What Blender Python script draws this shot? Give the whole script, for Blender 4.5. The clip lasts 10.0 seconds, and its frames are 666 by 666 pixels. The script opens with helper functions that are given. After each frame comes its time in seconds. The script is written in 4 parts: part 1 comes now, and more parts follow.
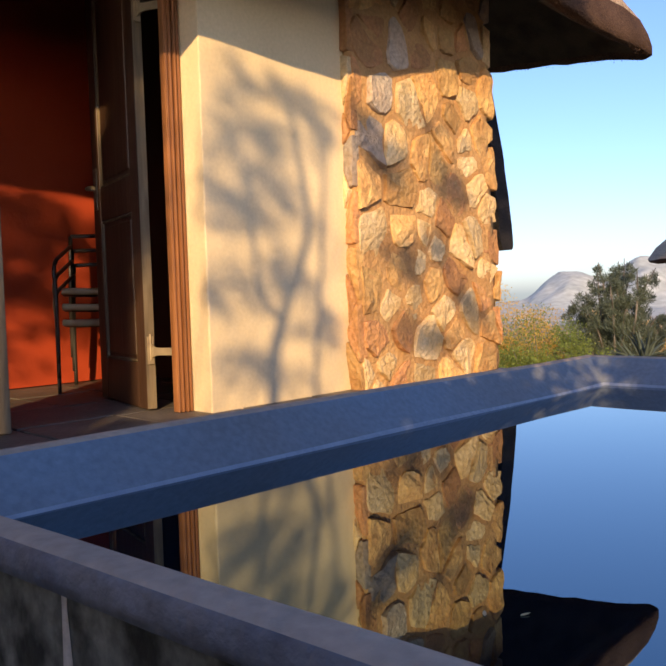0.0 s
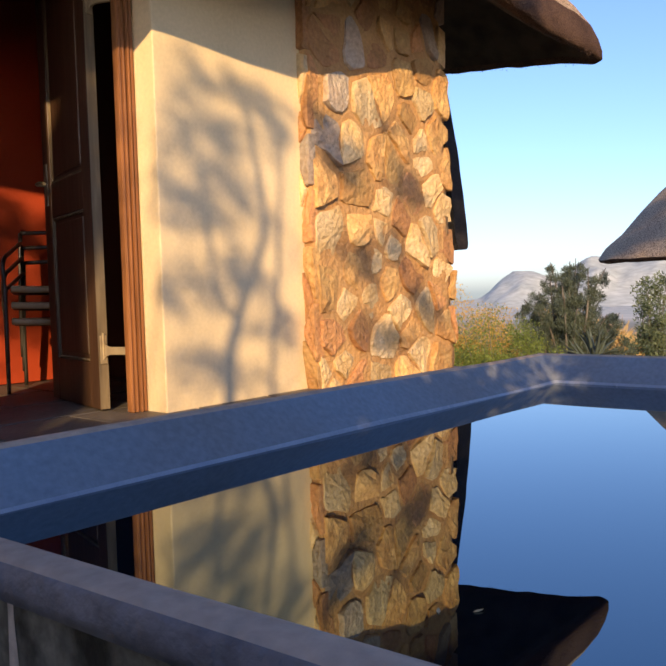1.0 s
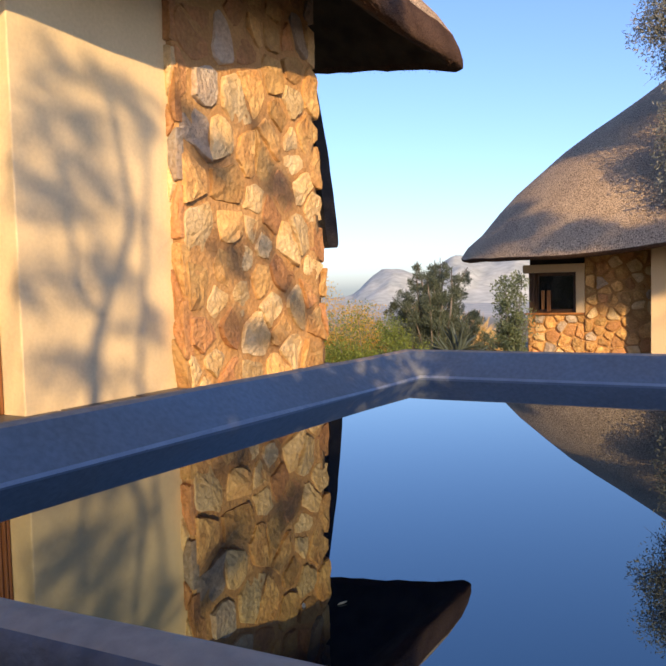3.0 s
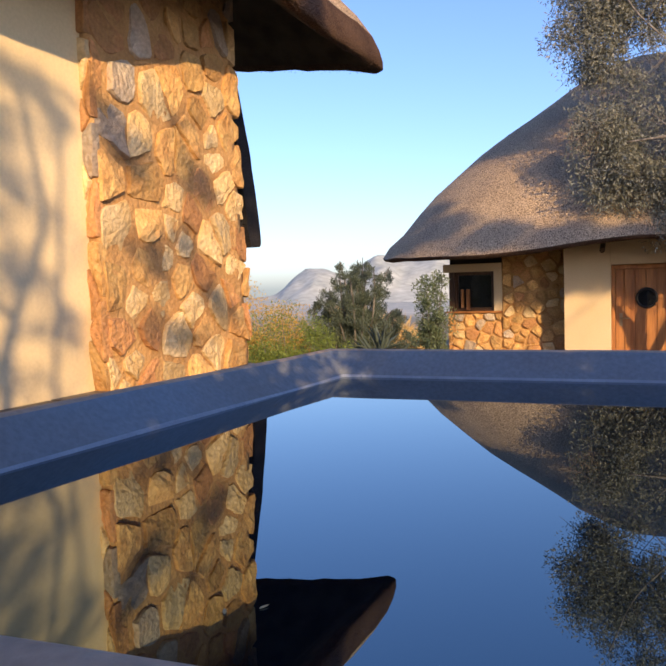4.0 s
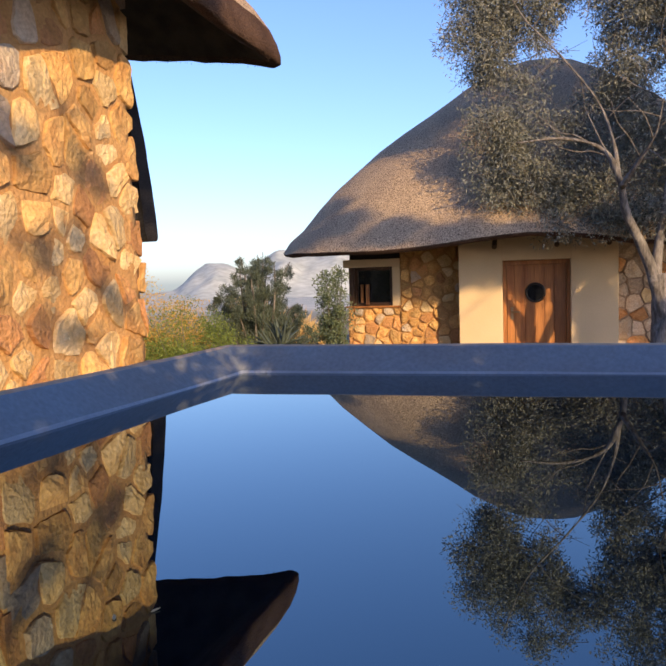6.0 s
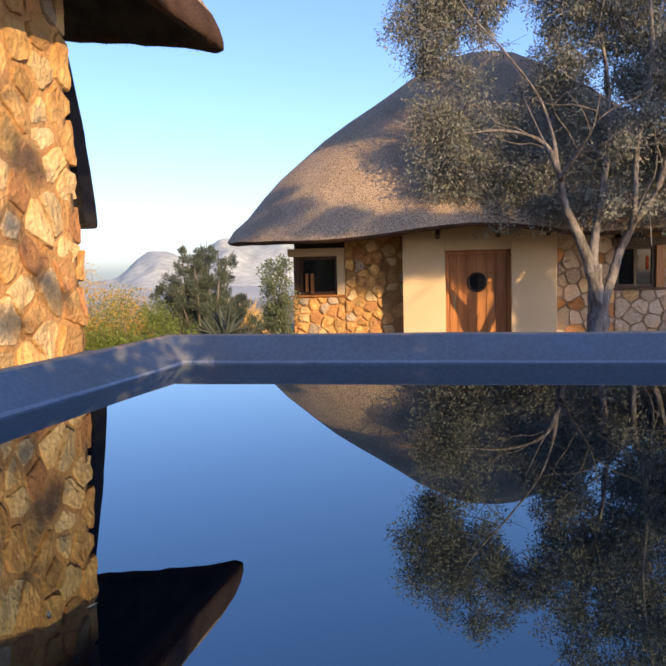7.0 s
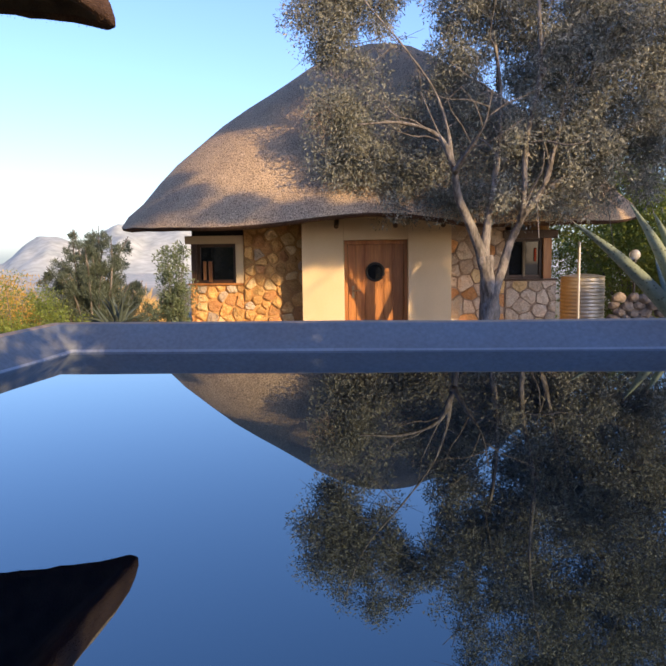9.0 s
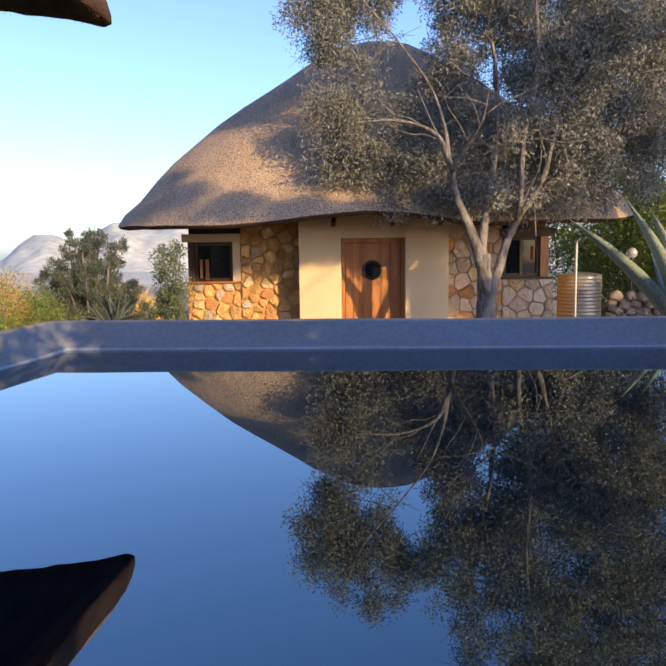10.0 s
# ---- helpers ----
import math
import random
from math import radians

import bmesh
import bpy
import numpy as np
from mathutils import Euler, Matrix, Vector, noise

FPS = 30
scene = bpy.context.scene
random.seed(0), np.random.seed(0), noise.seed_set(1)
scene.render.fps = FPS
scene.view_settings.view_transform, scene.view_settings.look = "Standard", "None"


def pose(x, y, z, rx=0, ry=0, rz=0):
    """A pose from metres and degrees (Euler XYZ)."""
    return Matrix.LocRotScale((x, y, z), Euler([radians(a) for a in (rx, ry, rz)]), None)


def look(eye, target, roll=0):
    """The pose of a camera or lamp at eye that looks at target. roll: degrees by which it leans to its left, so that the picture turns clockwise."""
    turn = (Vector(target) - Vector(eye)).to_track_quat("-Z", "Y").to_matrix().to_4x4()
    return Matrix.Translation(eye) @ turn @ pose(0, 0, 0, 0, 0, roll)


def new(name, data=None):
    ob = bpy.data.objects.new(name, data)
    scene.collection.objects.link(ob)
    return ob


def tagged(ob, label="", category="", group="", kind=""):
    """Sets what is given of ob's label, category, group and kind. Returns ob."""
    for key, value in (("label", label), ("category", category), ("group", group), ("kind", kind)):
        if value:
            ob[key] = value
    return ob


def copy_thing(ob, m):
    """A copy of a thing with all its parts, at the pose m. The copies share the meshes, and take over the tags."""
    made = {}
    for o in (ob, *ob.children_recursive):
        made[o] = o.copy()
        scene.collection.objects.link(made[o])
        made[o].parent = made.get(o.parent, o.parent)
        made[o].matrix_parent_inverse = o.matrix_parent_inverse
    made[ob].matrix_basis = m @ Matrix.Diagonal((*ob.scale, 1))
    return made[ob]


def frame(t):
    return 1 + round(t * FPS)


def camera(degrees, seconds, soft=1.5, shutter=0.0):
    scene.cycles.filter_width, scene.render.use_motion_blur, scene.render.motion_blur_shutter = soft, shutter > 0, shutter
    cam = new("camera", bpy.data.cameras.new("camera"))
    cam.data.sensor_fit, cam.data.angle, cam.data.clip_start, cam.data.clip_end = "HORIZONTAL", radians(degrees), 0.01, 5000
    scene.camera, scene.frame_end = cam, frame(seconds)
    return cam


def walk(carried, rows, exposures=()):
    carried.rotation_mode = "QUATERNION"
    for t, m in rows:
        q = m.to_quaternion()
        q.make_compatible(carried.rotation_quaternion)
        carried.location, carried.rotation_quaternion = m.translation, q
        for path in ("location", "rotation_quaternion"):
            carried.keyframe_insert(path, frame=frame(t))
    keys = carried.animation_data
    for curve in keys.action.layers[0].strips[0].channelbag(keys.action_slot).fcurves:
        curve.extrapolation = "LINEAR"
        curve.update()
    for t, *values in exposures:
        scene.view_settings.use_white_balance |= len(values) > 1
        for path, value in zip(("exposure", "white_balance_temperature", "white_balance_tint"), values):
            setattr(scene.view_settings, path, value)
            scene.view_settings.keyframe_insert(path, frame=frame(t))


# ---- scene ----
PATH = [
    (0.0, 0.000, 0.000, 1.850, 0.00, -2.56, 1.79),
    (0.5, 0.001, 0.004, 1.849, -1.64, -2.62, 1.80),
    (1.0, 0.003, 0.004, 1.850, -3.35, -2.76, 1.68),
    (1.5, 0.004, 0.003, 1.851, -6.63, -2.95, 1.52),
    (2.0, 0.006, 0.000, 1.852, -8.41, -3.03, 1.53),
    (2.5, 0.009, -0.002, 1.853, -10.67, -3.18, 1.48),
    (4.0, 0.018, 0.003, 1.853, -19.24, -3.48, 1.72),
    (4.5, 0.024, 0.005, 1.852, -22.24, -3.66, 1.83),
    (5.0, 0.026, 0.003, 1.852, -23.64, -3.73, 1.83),
    (5.5, 0.027, -0.002, 1.854, -25.18, -3.84, 1.80),
    (7.0, 0.033, -0.002, 1.855, -31.23, -5.07, 1.47),
    (7.5, 0.039, -0.003, 1.852, -33.84, -5.62, 1.23),
    (8.0, 0.042, -0.003, 1.851, -36.13, -5.80, 1.01),
    (8.5, 0.048, 0.002, 1.850, -38.22, -6.00, 0.82),
    (9.0, 0.055, 0.006, 1.850, -39.00, -6.08, 0.73),
    (9.5, 0.060, 0.011, 1.849, -39.31, -6.20, 0.64),
    (10.0, 0.061, 0.013, 1.848, -39.23, -6.21, 0.72),
]
cam = camera(48.95, 10.0, soft=2.0)
walk(cam, [(t, pose(x, y, z, 90 + pitch, roll, yaw)) for t, x, y, z, yaw, pitch, roll in PATH], exposures=[(0.0, 0.70), (5.5, 0.70), (7.5, 0.90), (10.0, 0.98)])

# ---------------------------------------------------------------- light
SUN_ELEV, SUN_AZ = radians(17.9), radians(-93.0)   # low evening sun behind the first view
world = bpy.data.worlds.new("sky")
scene.world = world
world.use_nodes = True
wn, wl = world.node_tree.nodes, world.node_tree.links
sky = wn.new("ShaderNodeTexSky")
sky.sky_type, sky.sun_disc = "NISHITA", False
sky.sun_elevation, sky.sun_rotation = SUN_ELEV, radians(183)
sky.air_density, sky.dust_density, sky.ozone_density = 1.05, 1.0, 3.0
tint = wn.new("ShaderNodeMix")
tint.data_type, tint.blend_type = "RGBA", "MULTIPLY"
tint.inputs["Factor"].default_value = 1.0
tint.inputs["B"].default_value = (0.86, 0.885, 1.15, 1)
wl.new(sky.outputs[0], tint.inputs["A"])
wl.new(tint.outputs["Result"], wn["Background"].inputs[0])
wn["Background"].inputs[1].default_value = 0.15
sun_data = bpy.data.lights.new("sun", "SUN")
sun_data.energy, sun_data.angle, sun_data.color = 4.3, radians(0.5), (1.0, 0.67, 0.33)
sun = new("sun", sun_data)
sun_from = Vector((math.cos(SUN_AZ) * math.cos(SUN_ELEV), math.sin(SUN_AZ) * math.cos(SUN_ELEV), math.sin(SUN_ELEV)))
sun.matrix_world = look(sun_from * 60, (0, 0, 0))


# ---------------------------------------------------------------- materials
def material(name, color, rough=0.7, metal=0.0, spec=0.5, var=None, scale=4.0, detail=6.0, bump=0.0, bump_scale=40.0,
             spread=0.0, coat=0.0, stretch=(1, 1, 1), fine=0.0, fine_scale=60.0, island=0.0, trans=0.0, ior=1.45):
    """Two-scale noise colour, per-object spread of brightness and fine bump."""
    m = bpy.data.materials.new(name)
    m.use_nodes = True
    n, l = m.node_tree.nodes, m.node_tree.links
    b = n["Principled BSDF"]
    b.inputs["Roughness"].default_value, b.inputs["Metallic"].default_value = rough, metal
    b.inputs["Specular IOR Level"].default_value, b.inputs["Coat Weight"].default_value = spec, coat
    b.inputs["Transmission Weight"].default_value, b.inputs["IOR"].default_value = trans, ior
    co = n.new("ShaderNodeTexCoord")
    mp = n.new("ShaderNodeMapping")
    mp.inputs["Scale"].default_value = stretch
    l.new(co.outputs["Object"], mp.inputs["Vector"])
    vec = mp.outputs["Vector"]
    if spread > 0:
        oi = n.new("ShaderNodeObjectInfo")
        add = n.new("ShaderNodeVectorMath")
        add.operation = "MULTIPLY_ADD"
        comb = n.new("ShaderNodeCombineXYZ")
        for k in range(3):
            l.new(oi.outputs["Random"], comb.inputs[k])
        add.inputs[1].default_value = (37, 53, 71)
        l.new(comb.outputs[0], add.inputs[0])
        l.new(vec, add.inputs[2])
        vec = add.outputs[0]
    def noise_at(s, d):
        t = n.new("ShaderNodeTexNoise")
        t.inputs["Scale"].default_value, t.inputs["Detail"].default_value = s, d
        l.new(vec, t.inputs["Vector"])
        return t.outputs["Fac"]
    def mix(kind, fac, a, c):
        x = n.new("ShaderNodeMix")
        x.data_type, x.blend_type = "RGBA", kind
        for sock, v in ((x.inputs["Factor"], fac), (x.inputs["A"], a), (x.inputs["B"], c)):
            if hasattr(v, "links"):
                l.new(v, sock)
            else:
                sock.default_value = v if isinstance(v, float) else (*v, 1)
        return x.outputs["Result"]
    col = color
    big = noise_at(scale, detail)
    ramp = n.new("ShaderNodeValToRGB")
    ramp.color_ramp.elements[0].position, ramp.color_ramp.elements[1].position = 0.36, 0.66
    l.new(big, ramp.inputs[0])
    col = mix("MIX", ramp.outputs[0], color, var if var else tuple(c * 0.8 for c in color))
    if fine > 0:
        f2 = noise_at(fine_scale, 4.0)
        r2 = n.new("ShaderNodeMapRange")
        r2.inputs["From Min"].default_value, r2.inputs["From Max"].default_value = 0.3, 0.7
        r2.inputs["To Min"].default_value, r2.inputs["To Max"].default_value = 1 - fine, 1 + fine
        l.new(f2, r2.inputs["Value"])
        hv = n.new("ShaderNodeHueSaturation")
        l.new(r2.outputs[0], hv.inputs["Value"])
        l.new(col, hv.inputs["Color"])
        col = hv.outputs[0]
    if spread > 0 or island > 0:
        src = n.new("ShaderNodeObjectInfo").outputs["Random"] if spread > 0 else n.new("ShaderNodeNewGeometry").outputs["Random Per Island"]
        amount = max(spread, island)
        r3 = n.new("ShaderNodeMapRange")
        r3.inputs["To Min"].default_value, r3.inputs["To Max"].default_value = 1 - amount, 1 + amount
        l.new(src, r3.inputs["Value"])
        hv = n.new("ShaderNodeHueSaturation")
        l.new(r3.outputs[0], hv.inputs["Value"])
        l.new(col, hv.inputs["Color"])
        col = hv.outputs[0]
    l.new(col, b.inputs["Base Color"])
    if bump > 0:
        bp = n.new("ShaderNodeBump")
        bp.inputs["Strength"].default_value, bp.inputs["Distance"].default_value = bump, 0.02
        l.new(noise_at(bump_scale, 8.0), bp.inputs["Height"])
        l.new(bp.outputs[0], b.inputs["Normal"])
    return m


PLASTER = material("cream_plaster", (0.75, 0.61, 0.38), 0.85, var=(0.67, 0.54, 0.33), scale=1.6, bump=0.12, bump_scale=30, fine=0.05)
PLASTER_PALE = material("pale_plaster", (0.60, 0.475, 0.31), 0.85, var=(0.53, 0.415, 0.265), scale=1.2, bump=0.08, bump_scale=20, fine=0.04)
STONES = [
    material("ochre_stone", (0.60, 0.385, 0.155), 0.9, var=(0.44, 0.235, 0.085), scale=6, bump=0.9, bump_scale=38, spread=0.3, fine=0.18, fine_scale=45),
    material("cream_stone", (0.63, 0.48, 0.27), 0.9, var=(0.52, 0.35, 0.155), scale=5, bump=0.9, bump_scale=42, spread=0.25, fine=0.15, fine_scale=50),
    material("rust_stone", (0.50, 0.25, 0.11), 0.9, var=(0.40, 0.22, 0.09), scale=6, bump=0.9, bump_scale=40, spread=0.3, fine=0.2, fine_scale=45),
    material("grey_stone", (0.41, 0.345, 0.275), 0.9, var=(0.43, 0.325, 0.235), scale=6, bump=0.9, bump_scale=40, spread=0.25, fine=0.18, fine_scale=50),
]
MORTAR = material("earthy_mortar", (0.50, 0.30, 0.125), 0.95, var=(0.39, 0.215, 0.085), scale=5, bump=0.9, bump_scale=35, fine=0.15)
MORTAR_GREY = material("grey_brown_mortar", (0.33, 0.25, 0.19), 0.95, var=(0.25, 0.185, 0.135), scale=5, bump=0.9, bump_scale=35, fine=0.15)
THATCH = material("weathered_thatch", (0.385, 0.292, 0.20), 0.95, spec=0.1, var=(0.315, 0.24, 0.172), scale=2, bump=1.0, bump_scale=75, fine=0.85, fine_scale=84, detail=8, stretch=(1, 1, 0.32))
# Eave shade painted into the thatch: darker cut edges.
THATCH_CUT = material("thatch_cut_edge_shade", (0.10, 0.062, 0.045), 0.95, spec=0.1, var=(0.065, 0.04, 0.03), scale=5, bump=1.0, bump_scale=90, fine=0.4, fine_scale=90)
# Wing thatch is kept near black in place of the shade on it.
WING = material("wing_thatch_painted_shade", (0.05, 0.045, 0.045), 0.95, spec=0.1, var=(0.03, 0.028, 0.028), scale=5, bump=1.0, bump_scale=70, fine=0.3)
# Underside likewise darkened in its colour for the shade under the eave.
SOFFIT = material("roof_underside_painted_shade", (0.10, 0.075, 0.055), 0.95, spec=0.1, var=(0.06, 0.045, 0.035), scale=6, bump=0.6, bump_scale=60)
COPING = material("blue_grey_pool_coping", (0.20, 0.248, 0.295), 0.55, var=(0.195, 0.20, 0.205), scale=2.0, bump=0.3, bump_scale=30, fine=0.12, fine_scale=70)
# Sky light off the water is painted into this edge's pale blue.
WET = material("wet_edge_painted_sheen", (0.34, 0.38, 0.43), 0.3, var=(0.26, 0.30, 0.36), scale=9, bump=0.5, bump_scale=60)
# Warm bounce is painted into the top's tan, shade into the lip's blue.
WARM_TOP = material("coping_top_painted_light", (0.47, 0.37, 0.275), 0.8, var=(0.37, 0.30, 0.23), scale=5, bump=0.3, bump_scale=40, fine=0.12, fine_scale=50)
LIP_SHADE = material("lip_blue_painted_shade", (0.085, 0.108, 0.15), 0.6, var=(0.14, 0.155, 0.18), scale=9, bump=0.4, bump_scale=35, fine=0.25, fine_scale=40)
POOL_SKIN = material("dark_pool_lining", (0.02, 0.03, 0.04), 0.6, scale=4)
LIME = material("lime_streak", (0.55, 0.53, 0.48), 0.9, var=(0.30, 0.29, 0.27), scale=30, bump=0.4)
STAINED = material("stained_concrete", (0.022, 0.026, 0.022), 0.9, var=(0.17, 0.18, 0.155), scale=20, bump=0.5, bump_scale=25, fine=0.3, fine_scale=60, stretch=(1, 1, 0.8))
WATER = material("still_water", (0.002, 0.006, 0.012), 0.0, spec=0.5, scale=2, ior=2.7)
WATER.node_tree.nodes["Principled BSDF"].inputs["Specular Tint"].default_value = (0.68, 0.92, 1.0, 1)
WOOD = material("varnished_door_wood", (0.38, 0.17, 0.055), 0.45, var=(0.26, 0.10, 0.03), scale=9, stretch=(1, 1, 0.08), bump=0.15, bump_scale=60, fine=0.2, fine_scale=60, coat=0.2)
OLD_WOOD = material("worn_frame_wood", (0.33, 0.14, 0.05), 0.5, var=(0.20, 0.08, 0.03), scale=12, stretch=(1, 1, 0.06), bump=0.2, bump_scale=50, fine=0.2, fine_scale=60)
LEAF_WOOD = material("brown_panel_wood", (0.075, 0.040, 0.023), 0.45, var=(0.05, 0.027, 0.015), scale=10, stretch=(1, 1, 0.08), bump=0.1, fine=0.15)
EDGE_WOOD = material("weathered_door_edge", (0.19, 0.145, 0.085), 0.7, var=(0.10, 0.075, 0.045), scale=22, stretch=(1, 1, 0.1), bump=0.2, fine=0.2)
BRASS = material("tarnished_brass", (0.34, 0.27, 0.16), 0.5, metal=0.3, var=(0.24, 0.18, 0.11), scale=20)
RED = material("red_ochre_wall_paint", (0.40, 0.05, 0.011), 0.8, var=(0.34, 0.04, 0.009), scale=2, bump=0.1)
SLATE = material("slate_floor", (0.115, 0.10, 0.085), 0.55, var=(0.08, 0.07, 0.06), scale=5, bump=0.3, spread=0.2, fine=0.15)
# Near black in place of deep shade: room sides, ceiling, eave wall head.
DARK = material("dark_for_shade", (0.05, 0.045, 0.04), 0.9)
STEEL = material("dark_steel_tube", (0.10, 0.09, 0.08), 0.35, metal=0.7)
SEAT_WOOD = material("pale_chair_wood", (0.66, 0.47, 0.27), 0.5, scale=12, stretch=(0.2, 1, 1))
GLASS = material("window_glass", (0.012, 0.014, 0.018), 0.04, spec=0.6, scale=2)
IRON = material("black_iron", (0.03, 0.03, 0.032), 0.45, metal=0.5)
TANK = material("corrugated_tank_steel", (0.36, 0.35, 0.32), 0.45, metal=0.5, var=(0.28, 0.26, 0.22), scale=3, fine=0.1)
GALV = material("galvanised_pole", (0.45, 0.46, 0.47), 0.4, metal=0.7)
OPAL = material("opal_lamp_glass", (0.75, 0.73, 0.70), 0.15, trans=0.6)
BARK = material("grey_olive_bark", (0.20, 0.186, 0.177), 0.95, var=(0.065, 0.058, 0.053), scale=16, stretch=(1, 1, 0.3), bump=1.0, bump_scale=30, fine=0.3)
ROCK = material("loose_rock", (0.22, 0.18, 0.145), 0.95, var=(0.13, 0.105, 0.085), scale=6, bump=0.6, spread=0.25)


def leaf_material(name, color, other, rough=0.55, light=0.25):
    m = bpy.data.materials.new(name)
    m.use_nodes = True
    n, l = m.node_tree.nodes, m.node_tree.links
    b = n["Principled BSDF"]
    b.inputs["Roughness"].default_value, b.inputs["Specular IOR Level"].default_value = rough, 0.3
    geo = n.new("ShaderNodeNewGeometry")
    ramp = n.new("ShaderNodeValToRGB")
    ramp.color_ramp.elements[0].color, ramp.color_ramp.elements[1].color = (*color, 1), (*other, 1)
    l.new(geo.outputs["Random Per Island"], ramp.inputs[0])
    l.new(ramp.outputs[0], b.inputs["Base Color"])
    tr = n.new("ShaderNodeBsdfTranslucent")
    l.new(ramp.outputs[0], tr.inputs[0])
    mx = n.new("ShaderNodeMixShader")
    mx.inputs[0].default_value = light
    l.new(b.outputs[0], mx.inputs[1])
    l.new(tr.outputs[0], mx.inputs[2])
    l.new(mx.outputs[0], n["Material Output"].inputs["Surface"])
    return m


OLIVE_LEAF = leaf_material("grey_green_leaves", (0.088, 0.108, 0.10), (0.31, 0.315, 0.275))
GREEN_LEAF = leaf_material("fresh_green_leaves", (0.12, 0.18, 0.040), (0.28, 0.34, 0.09), light=0.4)
YELLOW_LEAF = leaf_material("yellow_green_leaves", (0.48, 0.32, 0.06), (0.72, 0.50, 0.14), light=0.4)
DARK_LEAF = leaf_material("dark_shrub_leaves", (0.062, 0.090, 0.070), (0.125, 0.155, 0.115))
SAGE_LEAF = leaf_material("sage_green_leaves", (0.12, 0.165, 0.09), (0.24, 0.29, 0.17), light=0.4)
DRY_LEAF = leaf_material("dry_grass_blades", (0.55, 0.40, 0.19), (0.72, 0.55, 0.28))
AGAVE_LEAF = material("spotted_agave_leaf", (0.21, 0.27, 0.215), 0.6, var=(0.16, 0.21, 0.17), scale=6, bump=0.2, fine=0.12)
# Darker copy of the agave colour, standing in for shade on the small one.
AGAVE_DARK = material("agave_leaf_painted_shade", (0.07, 0.095, 0.08), 0.6, var=(0.045, 0.06, 0.05), scale=9, bump=0.2)


def spotted(m, scale, color):
    """Small dark round spots over a material's colour."""
    n, l = m.node_tree.nodes, m.node_tree.links
    b = n["Principled BSDF"]
    base = b.inputs["Base Color"].links[0].from_socket
    co = n.new("ShaderNodeTexCoord")
    v = n.new("ShaderNodeTexVoronoi")
    v.inputs["Scale"].default_value = scale
    l.new(co.outputs["Object"], v.inputs["Vector"])
    r = n.new("ShaderNodeMapRange")
    r.inputs["From Min"].default_value, r.inputs["From Max"].default_value = 0.20, 0.30
    r.inputs["To Min"].default_value, r.inputs["To Max"].default_value = 0.85, 0.0
    l.new(v.outputs["Distance"], r.inputs["Value"])
    x = n.new("ShaderNodeMix")
    x.data_type = "RGBA"
    l.new(r.outputs[0], x.inputs["Factor"])
    l.new(base, x.inputs["A"])
    x.inputs["B"].default_value = (*color, 1)
    l.new(x.outputs["Result"], b.inputs["Base Color"])


spotted(AGAVE_LEAF, 42.0, (0.05, 0.065, 0.05))


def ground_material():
    m = material("dry_veld_ground_hazed", (0.20, 0.155, 0.09), 0.95, spec=0.1, var=(0.14, 0.12, 0.065), scale=0.8, fine=0.25, fine_scale=12, bump=0.5, bump_scale=10)
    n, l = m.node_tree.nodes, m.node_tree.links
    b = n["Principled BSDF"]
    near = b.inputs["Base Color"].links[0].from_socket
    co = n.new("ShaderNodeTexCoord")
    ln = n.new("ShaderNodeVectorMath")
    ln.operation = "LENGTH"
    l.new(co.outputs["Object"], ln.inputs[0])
    # Farther out it blends to pale grey-green scrub with haze painted in.
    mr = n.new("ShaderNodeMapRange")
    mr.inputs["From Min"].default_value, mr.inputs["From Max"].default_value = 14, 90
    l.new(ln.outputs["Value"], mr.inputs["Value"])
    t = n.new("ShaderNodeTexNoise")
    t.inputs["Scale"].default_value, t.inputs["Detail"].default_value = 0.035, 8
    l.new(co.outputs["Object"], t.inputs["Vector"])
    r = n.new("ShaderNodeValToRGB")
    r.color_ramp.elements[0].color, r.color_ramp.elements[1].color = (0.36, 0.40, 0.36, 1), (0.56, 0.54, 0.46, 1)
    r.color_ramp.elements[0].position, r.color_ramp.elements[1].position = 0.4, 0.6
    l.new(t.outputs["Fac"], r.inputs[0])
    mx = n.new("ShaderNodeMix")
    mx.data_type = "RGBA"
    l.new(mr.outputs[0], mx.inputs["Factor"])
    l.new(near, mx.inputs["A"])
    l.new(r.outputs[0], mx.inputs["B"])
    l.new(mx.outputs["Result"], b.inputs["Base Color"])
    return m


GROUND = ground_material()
# Distance haze is mixed into the rock's pale base colour.
MOUNTAIN = material("mountain_rock_painted_haze", (0.47, 0.50, 0.47), 1.0, spec=0.0, var=(0.37, 0.41, 0.395), scale=0.006, fine=0.18, fine_scale=0.03)


# ---------------------------------------------------------------- mesh tools
def part(name, bm, mat, parent=None, label="", smooth=False):
    """Link a bmesh as one mesh object, under parent where one is given, in the parent's own coordinates."""
    me = bpy.data.meshes.new(name)
    bm.to_mesh(me)
    bm.free()
    if mat:
        me.materials.append(mat)
    if smooth:
        me.polygons.foreach_set("use_smooth", [True] * len(me.polygons))
    ob = new(name, me)
    if parent is not None:
        ob.parent = parent
    if label:
        ob["label"] = label
    return ob


def thing(name, m, label, category, group="", kind=""):
    ob = new(name)
    ob.empty_display_size = 0.2
    ob.matrix_world = m
    return tagged(ob, label, category, group, kind)


